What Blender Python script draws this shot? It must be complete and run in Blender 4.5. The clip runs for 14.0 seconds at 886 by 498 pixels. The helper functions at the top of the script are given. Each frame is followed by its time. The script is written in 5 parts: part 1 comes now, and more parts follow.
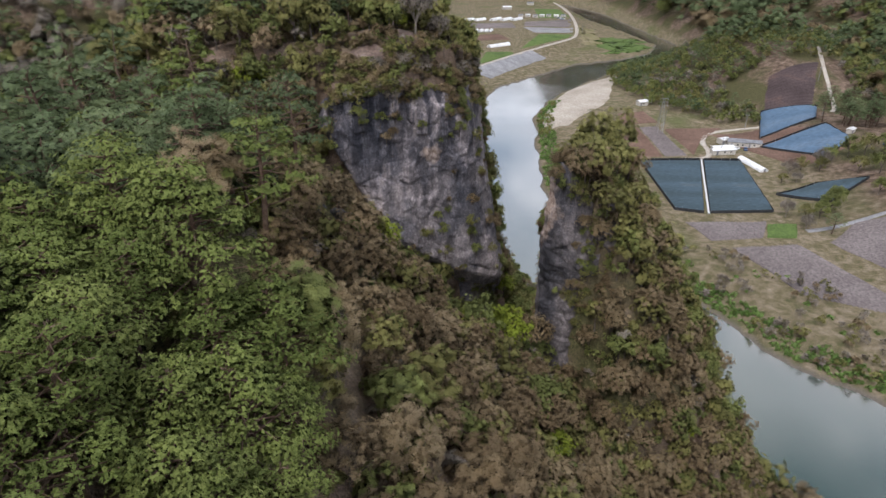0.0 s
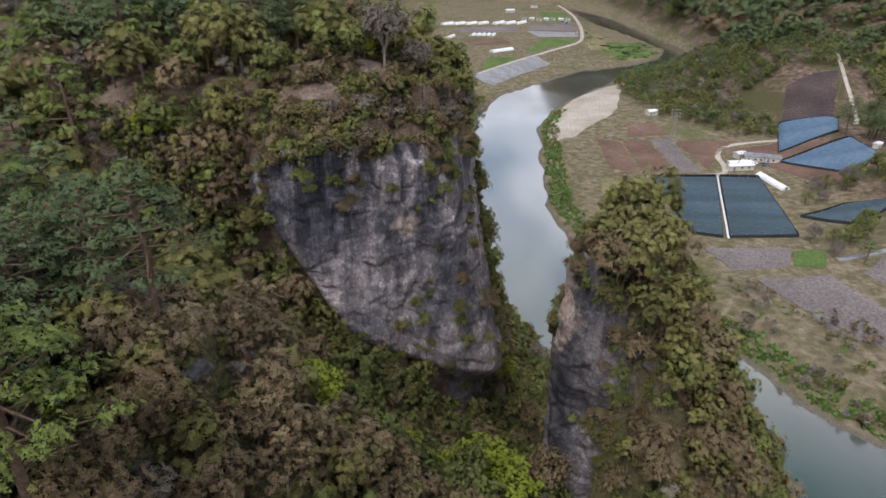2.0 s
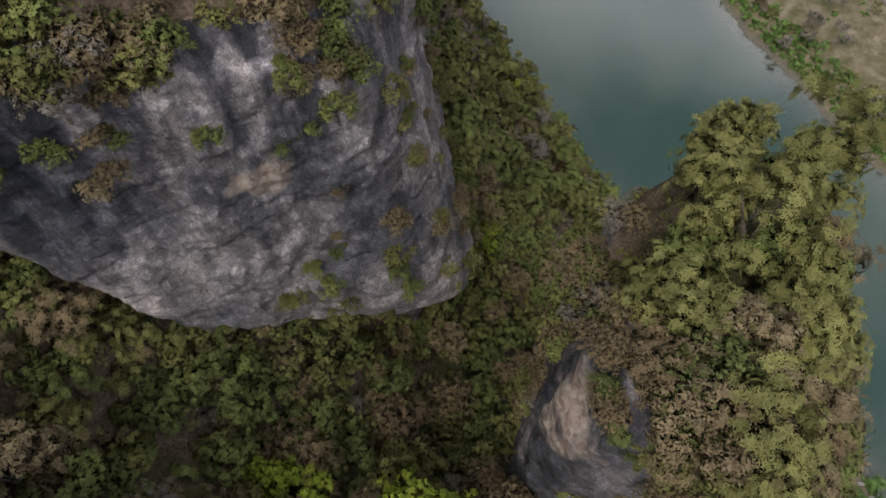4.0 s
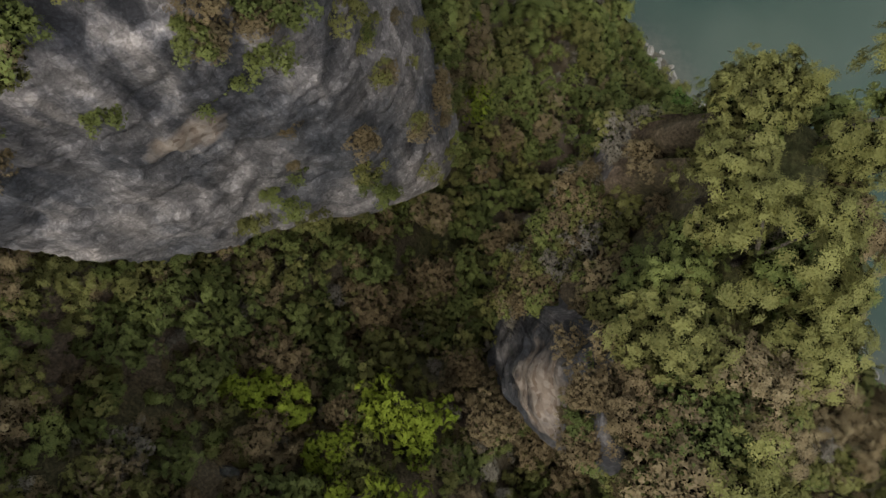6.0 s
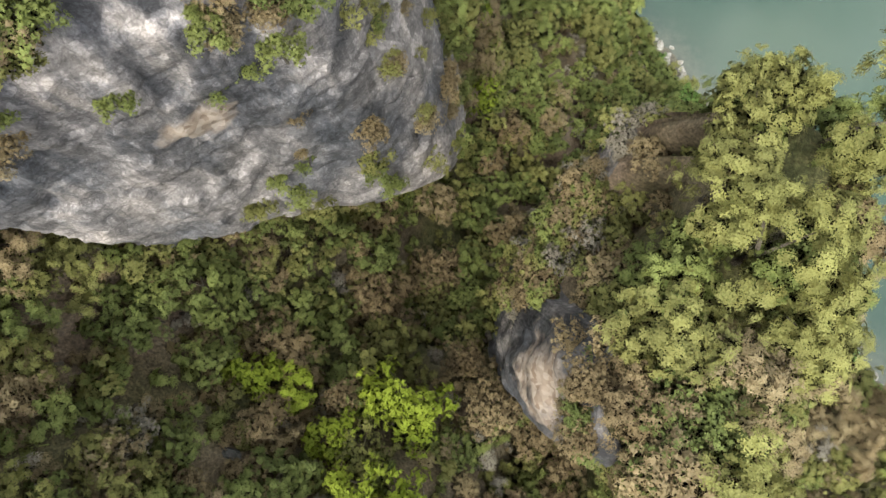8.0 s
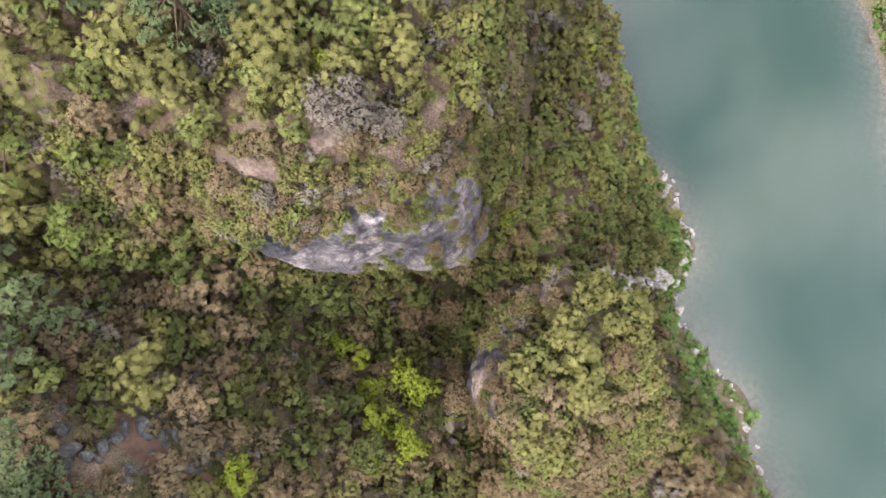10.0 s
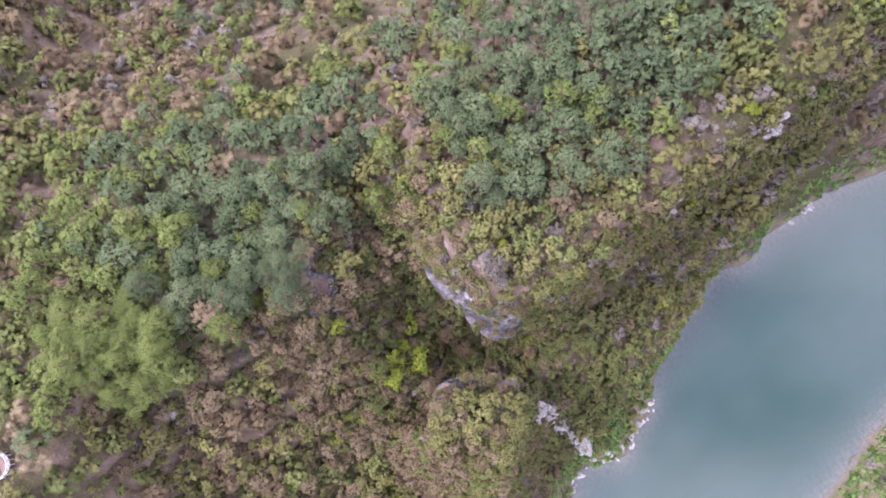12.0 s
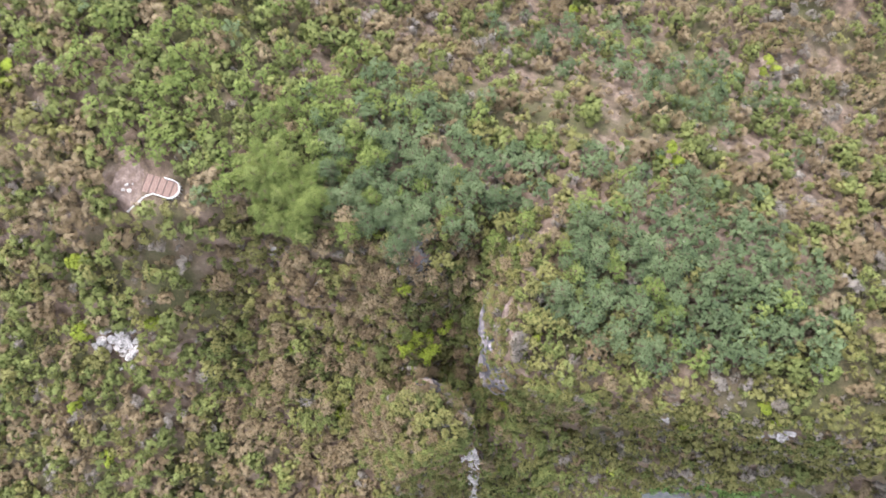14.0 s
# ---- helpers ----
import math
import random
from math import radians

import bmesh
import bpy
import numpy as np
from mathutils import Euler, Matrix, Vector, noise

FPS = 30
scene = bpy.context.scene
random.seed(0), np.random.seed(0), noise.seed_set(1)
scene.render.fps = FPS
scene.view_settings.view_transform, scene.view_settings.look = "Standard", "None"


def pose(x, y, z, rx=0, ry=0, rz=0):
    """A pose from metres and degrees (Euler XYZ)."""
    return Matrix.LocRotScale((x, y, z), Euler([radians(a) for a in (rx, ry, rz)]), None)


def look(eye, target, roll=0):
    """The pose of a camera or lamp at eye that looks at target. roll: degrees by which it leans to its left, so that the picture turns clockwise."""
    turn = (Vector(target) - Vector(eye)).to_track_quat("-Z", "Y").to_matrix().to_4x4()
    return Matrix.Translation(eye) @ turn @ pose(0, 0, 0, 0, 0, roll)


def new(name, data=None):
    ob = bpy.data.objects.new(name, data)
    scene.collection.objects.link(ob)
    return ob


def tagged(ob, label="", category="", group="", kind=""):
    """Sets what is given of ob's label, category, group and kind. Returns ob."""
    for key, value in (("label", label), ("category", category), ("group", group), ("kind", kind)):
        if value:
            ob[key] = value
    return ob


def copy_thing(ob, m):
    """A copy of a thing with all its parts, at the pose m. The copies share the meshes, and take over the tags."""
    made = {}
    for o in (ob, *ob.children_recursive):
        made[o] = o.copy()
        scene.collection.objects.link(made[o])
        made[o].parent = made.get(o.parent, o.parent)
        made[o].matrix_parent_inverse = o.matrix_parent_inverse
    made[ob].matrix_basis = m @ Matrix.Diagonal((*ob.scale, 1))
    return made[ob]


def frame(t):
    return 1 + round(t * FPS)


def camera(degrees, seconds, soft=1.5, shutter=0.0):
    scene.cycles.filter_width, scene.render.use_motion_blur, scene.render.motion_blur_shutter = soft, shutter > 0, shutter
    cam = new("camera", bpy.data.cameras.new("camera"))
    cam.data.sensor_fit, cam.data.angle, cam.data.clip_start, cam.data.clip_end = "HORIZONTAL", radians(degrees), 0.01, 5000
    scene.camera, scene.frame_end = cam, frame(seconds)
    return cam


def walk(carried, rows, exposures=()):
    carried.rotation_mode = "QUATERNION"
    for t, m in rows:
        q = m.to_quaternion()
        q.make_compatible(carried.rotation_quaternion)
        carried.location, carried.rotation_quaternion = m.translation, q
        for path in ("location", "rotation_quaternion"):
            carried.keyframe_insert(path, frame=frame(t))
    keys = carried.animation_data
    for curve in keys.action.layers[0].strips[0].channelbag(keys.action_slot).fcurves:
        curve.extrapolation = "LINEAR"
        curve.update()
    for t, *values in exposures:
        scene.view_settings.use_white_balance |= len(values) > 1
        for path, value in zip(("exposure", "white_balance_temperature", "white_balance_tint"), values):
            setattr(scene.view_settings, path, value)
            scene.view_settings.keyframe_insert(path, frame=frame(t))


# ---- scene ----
cam = camera(71.0, 14.0)
PATH = [
    (0.0, 0, 0, 104.97, 62.76, 0.08, -0.04),
    (0.5, 0.31, 1.81, 105.03, 62.8, 0.1, -0.02),
    (1.0, 0.94, 7.15, 104.94, 62.85, 0.1, 0.04),
    (1.5, 1.81, 14.35, 104.72, 62.88, 0.1, 0.13),
    (2.0, 2.21, 21.26, 104.49, 62.89, 0.04, 0.27),
    (2.5, 2.49, 27.9, 104.11, 53.07, -0.05, 0.48),
    (3.0, 3.71, 37.2, 103.67, 44.9, -0.02, 0.59),
    (3.5, 5.32, 47.27, 103.32, 37.68, 0.07, 0.62),
    (3.7, 6.05, 51.32, 103.26, 34.24, 0.11, 0.73),
    (4.0, 6.72, 56.46, 102.86, 29.33, 0.06, 0.83),
    (4.4, 7.31, 60.99, 102.52, 23.35, -0.01, 0.95),
    (4.8, 7.63, 63.48, 102.32, 18.1, -0.06, 1.05),
    (5.2, 7.77, 64.56, 102.24, 13.73, -0.11, 1.14),
    (5.5, 7.81, 64.81, 102.22, 11.21, -0.13, 1.19),
    (5.8, 7.81, 64.84, 102.22, 9.75, -0.15, 1.22),
    (6.0, 7.84, 64.92, 102.21, 9.05, -0.11, 1.28),
    (6.5, 7.83, 64.98, 102.19, 7.71, -0.1, 1.36),
    (7.0, 7.82, 64.9, 102.35, 7.96, -0.05, 1.61),
    (7.2, 7.81, 64.93, 102.39, 7.92, -0.0, 1.65),
    (7.7, 7.81, 64.93, 102.41, 8.0, -0.0, 2.07),
    (8.2, 7.81, 64.92, 102.79, 8.24, -0.02, 3.44),
    (8.6, 7.81, 64.86, 104.28, 8.58, -0.04, 5.27),
    (8.9, 7.81, 64.77, 107.01, 8.91, -0.06, 7.09),
    (9.1, 7.8, 64.66, 110.1, 9.17, -0.08, 8.52),
    (9.3, 7.8, 64.5, 114.6, 9.46, -0.1, 10.13),
    (9.5, 7.85, 64.59, 120.24, 9.56, -0.1, 11.92),
    (10.0, 7.8, 64.74, 134.36, 9.65, -0.08, 17.81),
    (10.5, 7.7, 64.94, 148.59, 9.72, 0, 25.73),
    (11.0, 7.66, 65.1, 162.51, 9.8, 0.03, 36.79),
    (11.5, 7.59, 65.05, 176.5, 10.04, 0.03, 49.69),
    (12.0, 7.45, 65.2, 190.58, 10.15, 0.06, 67.15),
    (12.5, 7.44, 65.4, 204.62, 10.38, 0.2, 85.85),
    (13.0, 7.3, 65.4, 216.05, 10.6, 0.2, 102.43),
    (13.5, 6.9, 65.45, 220.82, 10.55, 0.2, 109.91),
    (14.0, 6.84, 65.7, 222.54, 10.6, 0.25, 112.99),
]
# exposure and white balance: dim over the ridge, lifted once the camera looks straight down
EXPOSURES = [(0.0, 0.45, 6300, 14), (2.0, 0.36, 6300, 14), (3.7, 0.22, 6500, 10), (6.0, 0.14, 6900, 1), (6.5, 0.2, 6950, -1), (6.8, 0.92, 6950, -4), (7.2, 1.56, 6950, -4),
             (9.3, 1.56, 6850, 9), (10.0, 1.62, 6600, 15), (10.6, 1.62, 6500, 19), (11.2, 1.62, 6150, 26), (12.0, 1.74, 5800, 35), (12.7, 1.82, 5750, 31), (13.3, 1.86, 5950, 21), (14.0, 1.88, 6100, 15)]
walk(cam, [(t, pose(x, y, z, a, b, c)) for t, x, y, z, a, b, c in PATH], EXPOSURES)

# ---- world and sun: bright overcast spring day ----
SUN_ELEV, SUN_AZ = 58.0, 205.0
world = bpy.data.worlds.new("world")
scene.world = world
world.use_nodes = True
wn, wl = world.node_tree.nodes, world.node_tree.links
sky = wn.new("ShaderNodeTexSky")
sky.sky_type = "NISHITA"
sky.sun_disc = False
sky.sun_elevation, sky.sun_rotation = radians(SUN_ELEV), radians(SUN_AZ)
sky.air_density, sky.dust_density, sky.ozone_density = 1.0, 4.0, 1.0
grey = wn.new("ShaderNodeHueSaturation")
grey.inputs["Saturation"].default_value = 0.5
wl.new(sky.outputs["Color"], grey.inputs["Color"])
cloud = wn.new("ShaderNodeMix")
cloud.data_type = "RGBA"
cloud.inputs[0].default_value = 0.7
wcoord, wnoise, wtone = wn.new("ShaderNodeTexCoord"), wn.new("ShaderNodeTexNoise"), wn.new("ShaderNodeValToRGB")
wnoise.inputs["Scale"].default_value, wnoise.inputs["Detail"].default_value, wnoise.inputs["Roughness"].default_value = 4.4, 5, 0.5
wl.new(wcoord.outputs["Generated"], wnoise.inputs["Vector"])
wl.new(wnoise.outputs[0], wtone.inputs["Fac"])
for el_, (pos_, col_) in zip(wtone.color_ramp.elements, ((0.39, (9.4, 9.4, 9.5, 1)), (0.61, (2.4, 3.0, 3.8, 1)))):
    el_.position, el_.color = pos_, col_
wl.new(wtone.outputs["Color"], cloud.inputs[7])
wl.new(grey.outputs["Color"], cloud.inputs[6])
wl.new(cloud.outputs[2], wn["Background"].inputs["Color"])
wn["Background"].inputs["Strength"].default_value = 0.15

sun = new("sun", bpy.data.lights.new("sun", "SUN"))
sun.data.energy, sun.data.angle, sun.data.color = 1.5, radians(14), (1.0, 0.96, 0.9)
az, el = radians(SUN_AZ), radians(SUN_ELEV)
toward = Vector((math.sin(az) * math.cos(el), math.cos(az) * math.cos(el), math.sin(el)))
sun.matrix_world = look(toward * 400, (0, 0, 0))


# ---- materials ----
def nodes(name, rough=0.9, spec=0.25):
    m = bpy.data.materials.new(name)
    m.use_nodes = True
    n, l = m.node_tree.nodes, m.node_tree.links
    b = n["Principled BSDF"]
    b.inputs["Roughness"].default_value = rough
    b.inputs["Specular IOR Level"].default_value = spec
    return m, n, l, b


def ramp(n, stops):
    r = n.new("ShaderNodeValToRGB")
    e = r.color_ramp.elements
    while len(e) < len(stops):
        e.new(0.5)
    for el_, (p, c) in zip(e, stops):
        el_.position, el_.color = p, (*c, 1)
    return r


def tex(n, l, scale, detail=5, stretch=(1, 1, 1), rough=0.55, kind="NOISE", coords="Object"):
    tc, mp = n.new("ShaderNodeTexCoord"), n.new("ShaderNodeMapping")
    mp.inputs["Scale"].default_value = stretch
    l.new(tc.outputs[coords], mp.inputs["Vector"])
    if kind == "NOISE":
        t = n.new("ShaderNodeTexNoise")
        t.inputs["Detail"].default_value, t.inputs["Roughness"].default_value = detail, rough
    else:
        t = n.new("ShaderNodeTexVoronoi")
    t.inputs["Scale"].default_value = scale
    l.new(mp.outputs["Vector"], t.inputs["Vector"])
    return t.outputs[0]


def mix(n, l, fac, a, b, blend="MIX"):
    x = n.new("ShaderNodeMix")
    x.data_type, x.blend_type = "RGBA", blend
    if isinstance(fac, (int, float)):
        x.inputs[0].default_value = fac
    else:
        l.new(fac, x.inputs[0])
    for v, s in ((a, x.inputs[6]), (b, x.inputs[7])):
        if isinstance(v, tuple):
            s.default_value = (*v, 1)
        else:
            l.new(v, s)
    return x.outputs[2]


def bump(n, l, b, height, strength, dist):
    bp = n.new("ShaderNodeBump")
    bp.inputs["Strength"].default_value, bp.inputs["Distance"].default_value = strength, dist
    l.new(height, bp.inputs["Height"])
    l.new(bp.outputs["Normal"], b.inputs["Normal"])


def mottled(name, stops, scale=0.8, fine=6.0, rough=0.9, relief=0.4, dist=0.1, stretch=(1, 1, 1), spec=0.2, metal=0.0):
    """A surface whose colour wanders at two scales, with fine relief."""
    m, n, l, b = nodes(name, rough, spec)
    a = tex(n, l, scale, 6, stretch)
    f = tex(n, l, fine, 5, stretch)
    r = ramp(n, stops)
    l.new(a, r.inputs["Fac"])
    dark = ramp(n, [(0.3, (0.6, 0.6, 0.6)), (0.7, (1.25, 1.25, 1.25))])
    l.new(f, dark.inputs["Fac"])
    l.new(mix(n, l, 1.0, r.outputs["Color"], dark.outputs["Color"], "MULTIPLY"), b.inputs["Base Color"])
    b.inputs["Metallic"].default_value = metal
    bump(n, l, b, f, relief, dist)
    return m


def foliage(name, low, mid, high, glow=0.34, leaf=19.0, cover=0.66, twig=0.0):
    """Sprays of small leaves (or of twigs and buds): colour by plant, spray and leaf; each spray thins out to a ragged edge."""
    m, n, l, b = nodes(name, 0.7, 0.2)
    geo, info = n.new("ShaderNodeNewGeometry"), n.new("ShaderNodeObjectInfo")
    r = ramp(n, [(0.0, low), (0.5, mid), (1.0, high)])

    def calc(op, a, v, c=None):
        k = n.new("ShaderNodeMath")
        k.operation = op
        for s, q in zip(k.inputs, (a, v, c)):
            if isinstance(q, float):
                s.default_value = q
            elif q is not None:
                l.new(q, s)
        return k.outputs[0]

    def cells(scale, feature):
        t = n.new("ShaderNodeTexVoronoi")
        t.feature = feature
        t.inputs["Scale"].default_value = scale
        l.new(n.new("ShaderNodeTexCoord").outputs["Object"], t.inputs["Vector"])
        return t

    def stored(label):
        a = n.new("ShaderNodeAttribute")
        a.attribute_name = label
        return a

    spots = cells(leaf, "F1")
    hue = n.new("ShaderNodeSeparateColor")
    l.new(spots.outputs["Color"], hue.inputs[0])
    plant_hue = calc("FRACT", calc("ADD", info.outputs["Random"], stored("tint").outputs["Fac"]), 0.0)
    fac = calc("MULTIPLY_ADD", plant_hue, 0.56, -0.03)
    fac = calc("MULTIPLY_ADD", geo.outputs["Random Per Island"], 0.14, fac)
    fac = calc("MULTIPLY_ADD", hue.outputs[0], 0.36, fac)
    l.new(fac, r.inputs["Fac"])
    tone = ramp(n, [(0.33, (0.78, 0.78, 0.79)), (0.67, (1.22, 1.22, 1.2))])
    l.new(tex(n, l, 0.5, 2), tone.inputs["Fac"])
    col = mix(n, l, 1.0, r.outputs["Color"], tone.outputs["Color"], "MULTIPLY")
    l.new(col, b.inputs["Base Color"])
    tilt, face = n.new("ShaderNodeVectorMath"), n.new("ShaderNodeVectorMath")
    tilt.operation, face.operation = "MULTIPLY_ADD", "NORMALIZE"
    l.new(spots.outputs["Color"], tilt.inputs[0])
    tilt.inputs[1].default_value = (1.3, 1.3, 1.3)
    shift = n.new("ShaderNodeVectorMath")
    shift.operation, shift.inputs[1].default_value = "SUBTRACT", (0.65, 0.65, 0.65)
    l.new(geo.outputs["Normal"], shift.inputs[0])
    l.new(shift.outputs[0], tilt.inputs[2])
    l.new(tilt.outputs[0], face.inputs[0])
    l.new(face.outputs[0], b.inputs["Normal"])
    tr, ms = n.new("ShaderNodeBsdfTranslucent"), n.new("ShaderNodeMixShader")
    l.new(col, tr.inputs["Color"])
    ms.inputs[0].default_value = glow
    l.new(b.outputs[0], ms.inputs[1])
    l.new(tr.outputs[0], ms.inputs[2])
    span = n.new("ShaderNodeVectorMath")
    span.operation = "LENGTH"
    l.new(stored("spray").outputs["Vector"], span.inputs[0])
    thin = calc("SUBTRACT", 1.22, calc("POWER", span.outputs["Value"], 1.5))
    thin = calc("MULTIPLY_ADD", calc("SUBTRACT", tex(n, l, 13.0, 3), 0.5), 2.6, thin)
    solid = calc("LESS_THAN", spots.outputs["Distance"], calc("MULTIPLY", thin, cover))
    if twig:
        web = cells(twig, "DISTANCE_TO_EDGE")
        solid = calc("MAXIMUM", solid, calc("LESS_THAN", web.outputs["Distance"], calc("MULTIPLY", thin, 0.05)))
    gap, cut = n.new("ShaderNodeBsdfTransparent"), n.new("ShaderNodeMixShader")
    l.new(solid, cut.inputs[0])
    l.new(gap.outputs[0], cut.inputs[1])
    l.new(ms.outputs[0], cut.inputs[2])
    l.new(cut.outputs[0], n["Material Output"].inputs["Surface"])
    return m


LEAF = {
    "pine": foliage("pine_needles", (0.076, 0.106, 0.052), (0.130, 0.172, 0.080), (0.198, 0.242, 0.116)),
    "young": foliage("young_pine_needles", (0.108, 0.144, 0.040), (0.180, 0.224, 0.060), (0.252, 0.292, 0.094)),
    "oak": foliage("oak_leaves", (0.108, 0.130, 0.044), (0.188, 0.214, 0.068), (0.280, 0.304, 0.102)),
    "olive": foliage("young_olive_leaves", (0.132, 0.130, 0.046), (0.220, 0.214, 0.074), (0.315, 0.300, 0.112)),
    "bare": foliage("russet_buds", (0.154, 0.110, 0.062), (0.246, 0.184, 0.106), (0.336, 0.268, 0.166), 0.3, 15.0, 0.52, 5.0),
    "grey": foliage("grey_twigs", (0.180, 0.154, 0.124), (0.266, 0.232, 0.194), (0.356, 0.316, 0.272), 0.3, 15.0, 0.46, 5.0),
    "lime": foliage("lime_leaves", (0.190, 0.240, 0.028), (0.280, 0.340, 0.042), (0.380, 0.430, 0.076)),
    "bank": foliage("bank_leaves", (0.110, 0.200, 0.048), (0.180, 0.290, 0.078), (0.265, 0.380, 0.124)),
}
BARK = mottled("grey_bark", [(0.3, (0.07, 0.055, 0.045)), (0.7, (0.17, 0.145, 0.12))], 3.0, 14.0, 0.95, 0.6, 0.04)
PINE_BARK = mottled("pine_bark", [(0.3, (0.10, 0.060, 0.042)), (0.7, (0.20, 0.145, 0.11))], 3.0, 14.0, 0.95, 0.6, 0.04)
TWIG = mottled("pale_dead_wood", [(0.3, (0.22, 0.19, 0.16)), (0.7, (0.38, 0.34, 0.30))], 4.0, 16.0, 0.95, 0.4, 0.03)


def ground_material():
    """Leaf litter, earth and moss on the mountain, dry grass on the plain."""
    m, n, l, b = nodes("forest_floor", 0.97, 0.1)
    wide = tex(n, l, 0.035, 5)
    mid = tex(n, l, 0.35, 6)
    fine = tex(n, l, 2.6, 6)
    litter = ramp(n, [(0.30, (0.058, 0.042, 0.031)), (0.46, (0.114, 0.083, 0.061)), (0.60, (0.176, 0.131, 0.102)), (0.76, (0.25, 0.200, 0.162))])
    l.new(mid, litter.inputs["Fac"])
    moss = ramp(n, [(0.35, (0.046, 0.048, 0.022)), (0.6, (0.088, 0.082, 0.040)), (0.8, (0.150, 0.126, 0.074))])
    l.new(fine, moss.inputs["Fac"])
    where = ramp(n, [(0.46, (0, 0, 0)), (0.58, (1, 1, 1))])
    l.new(wide, where.inputs["Fac"])
    hill = mix(n, l, where.outputs["Color"], litter.outputs["Color"], moss.outputs["Color"])
    straw = ramp(n, [(0.32, (0.082, 0.084, 0.040)), (0.44, (0.130, 0.112, 0.066)), (0.56, (0.175, 0.145, 0.098)), (0.72, (0.25, 0.208, 0.158))])
    l.new(mid, straw.inputs["Fac"])
    geo, sep = n.new("ShaderNodeNewGeometry"), n.new("ShaderNodeSeparateXYZ")
    l.new(geo.outputs["Position"], sep.inputs[0])
    low = n.new("ShaderNodeMapRange")
    low.inputs["From Min"].default_value, low.inputs["From Max"].default_value = 12.0, 6.0
    l.new(sep.outputs["Z"], low.inputs["Value"])
    turf = ramp(n, [(0.35, (0.066, 0.084, 0.030)), (0.6, (0.108, 0.118, 0.048)), (0.8, (0.16, 0.148, 0.082))])
    l.new(fine, turf.inputs["Fac"])
    plots = ramp(n, [(0.54, (0, 0, 0)), (0.66, (0.8, 0.8, 0.8))])
    l.new(tex(n, l, 0.02, 6), plots.inputs["Fac"])
    plain = mix(n, l, plots.outputs["Color"], straw.outputs["Color"], turf.outputs["Color"])
    col = mix(n, l, low.outputs[0], hill, plain)
    fleck = ramp(n, [(0.34, (0.5, 0.5, 0.5)), (0.5, (0.95, 0.95, 0.95)), (0.66, (1.6, 1.55, 1.48))])
    l.new(tex(n, l, 6.5, 6, (1, 1, 1), 0.7), fleck.inputs["Fac"])
    col = mix(n, l, 1.0, col, fleck.outputs["Color"], "MULTIPLY")
    bed = n.new("ShaderNodeMapRange")
    bed.inputs["From Min"].default_value, bed.inputs["From Max"].default_value = 0.9, 0.2
    l.new(sep.outputs["Z"], bed.inputs["Value"])
    pebble = ramp(n, [(0.3, (0.07, 0.064, 0.052)), (0.7, (0.18, 0.16, 0.135))])
    l.new(fine, pebble.inputs["Fac"])
    col = mix(n, l, bed.outputs[0], col, pebble.outputs["Color"])
    l.new(col, b.inputs["Base Color"])
    bump(n, l, b, fine, 0.7, 0.3)
    return m


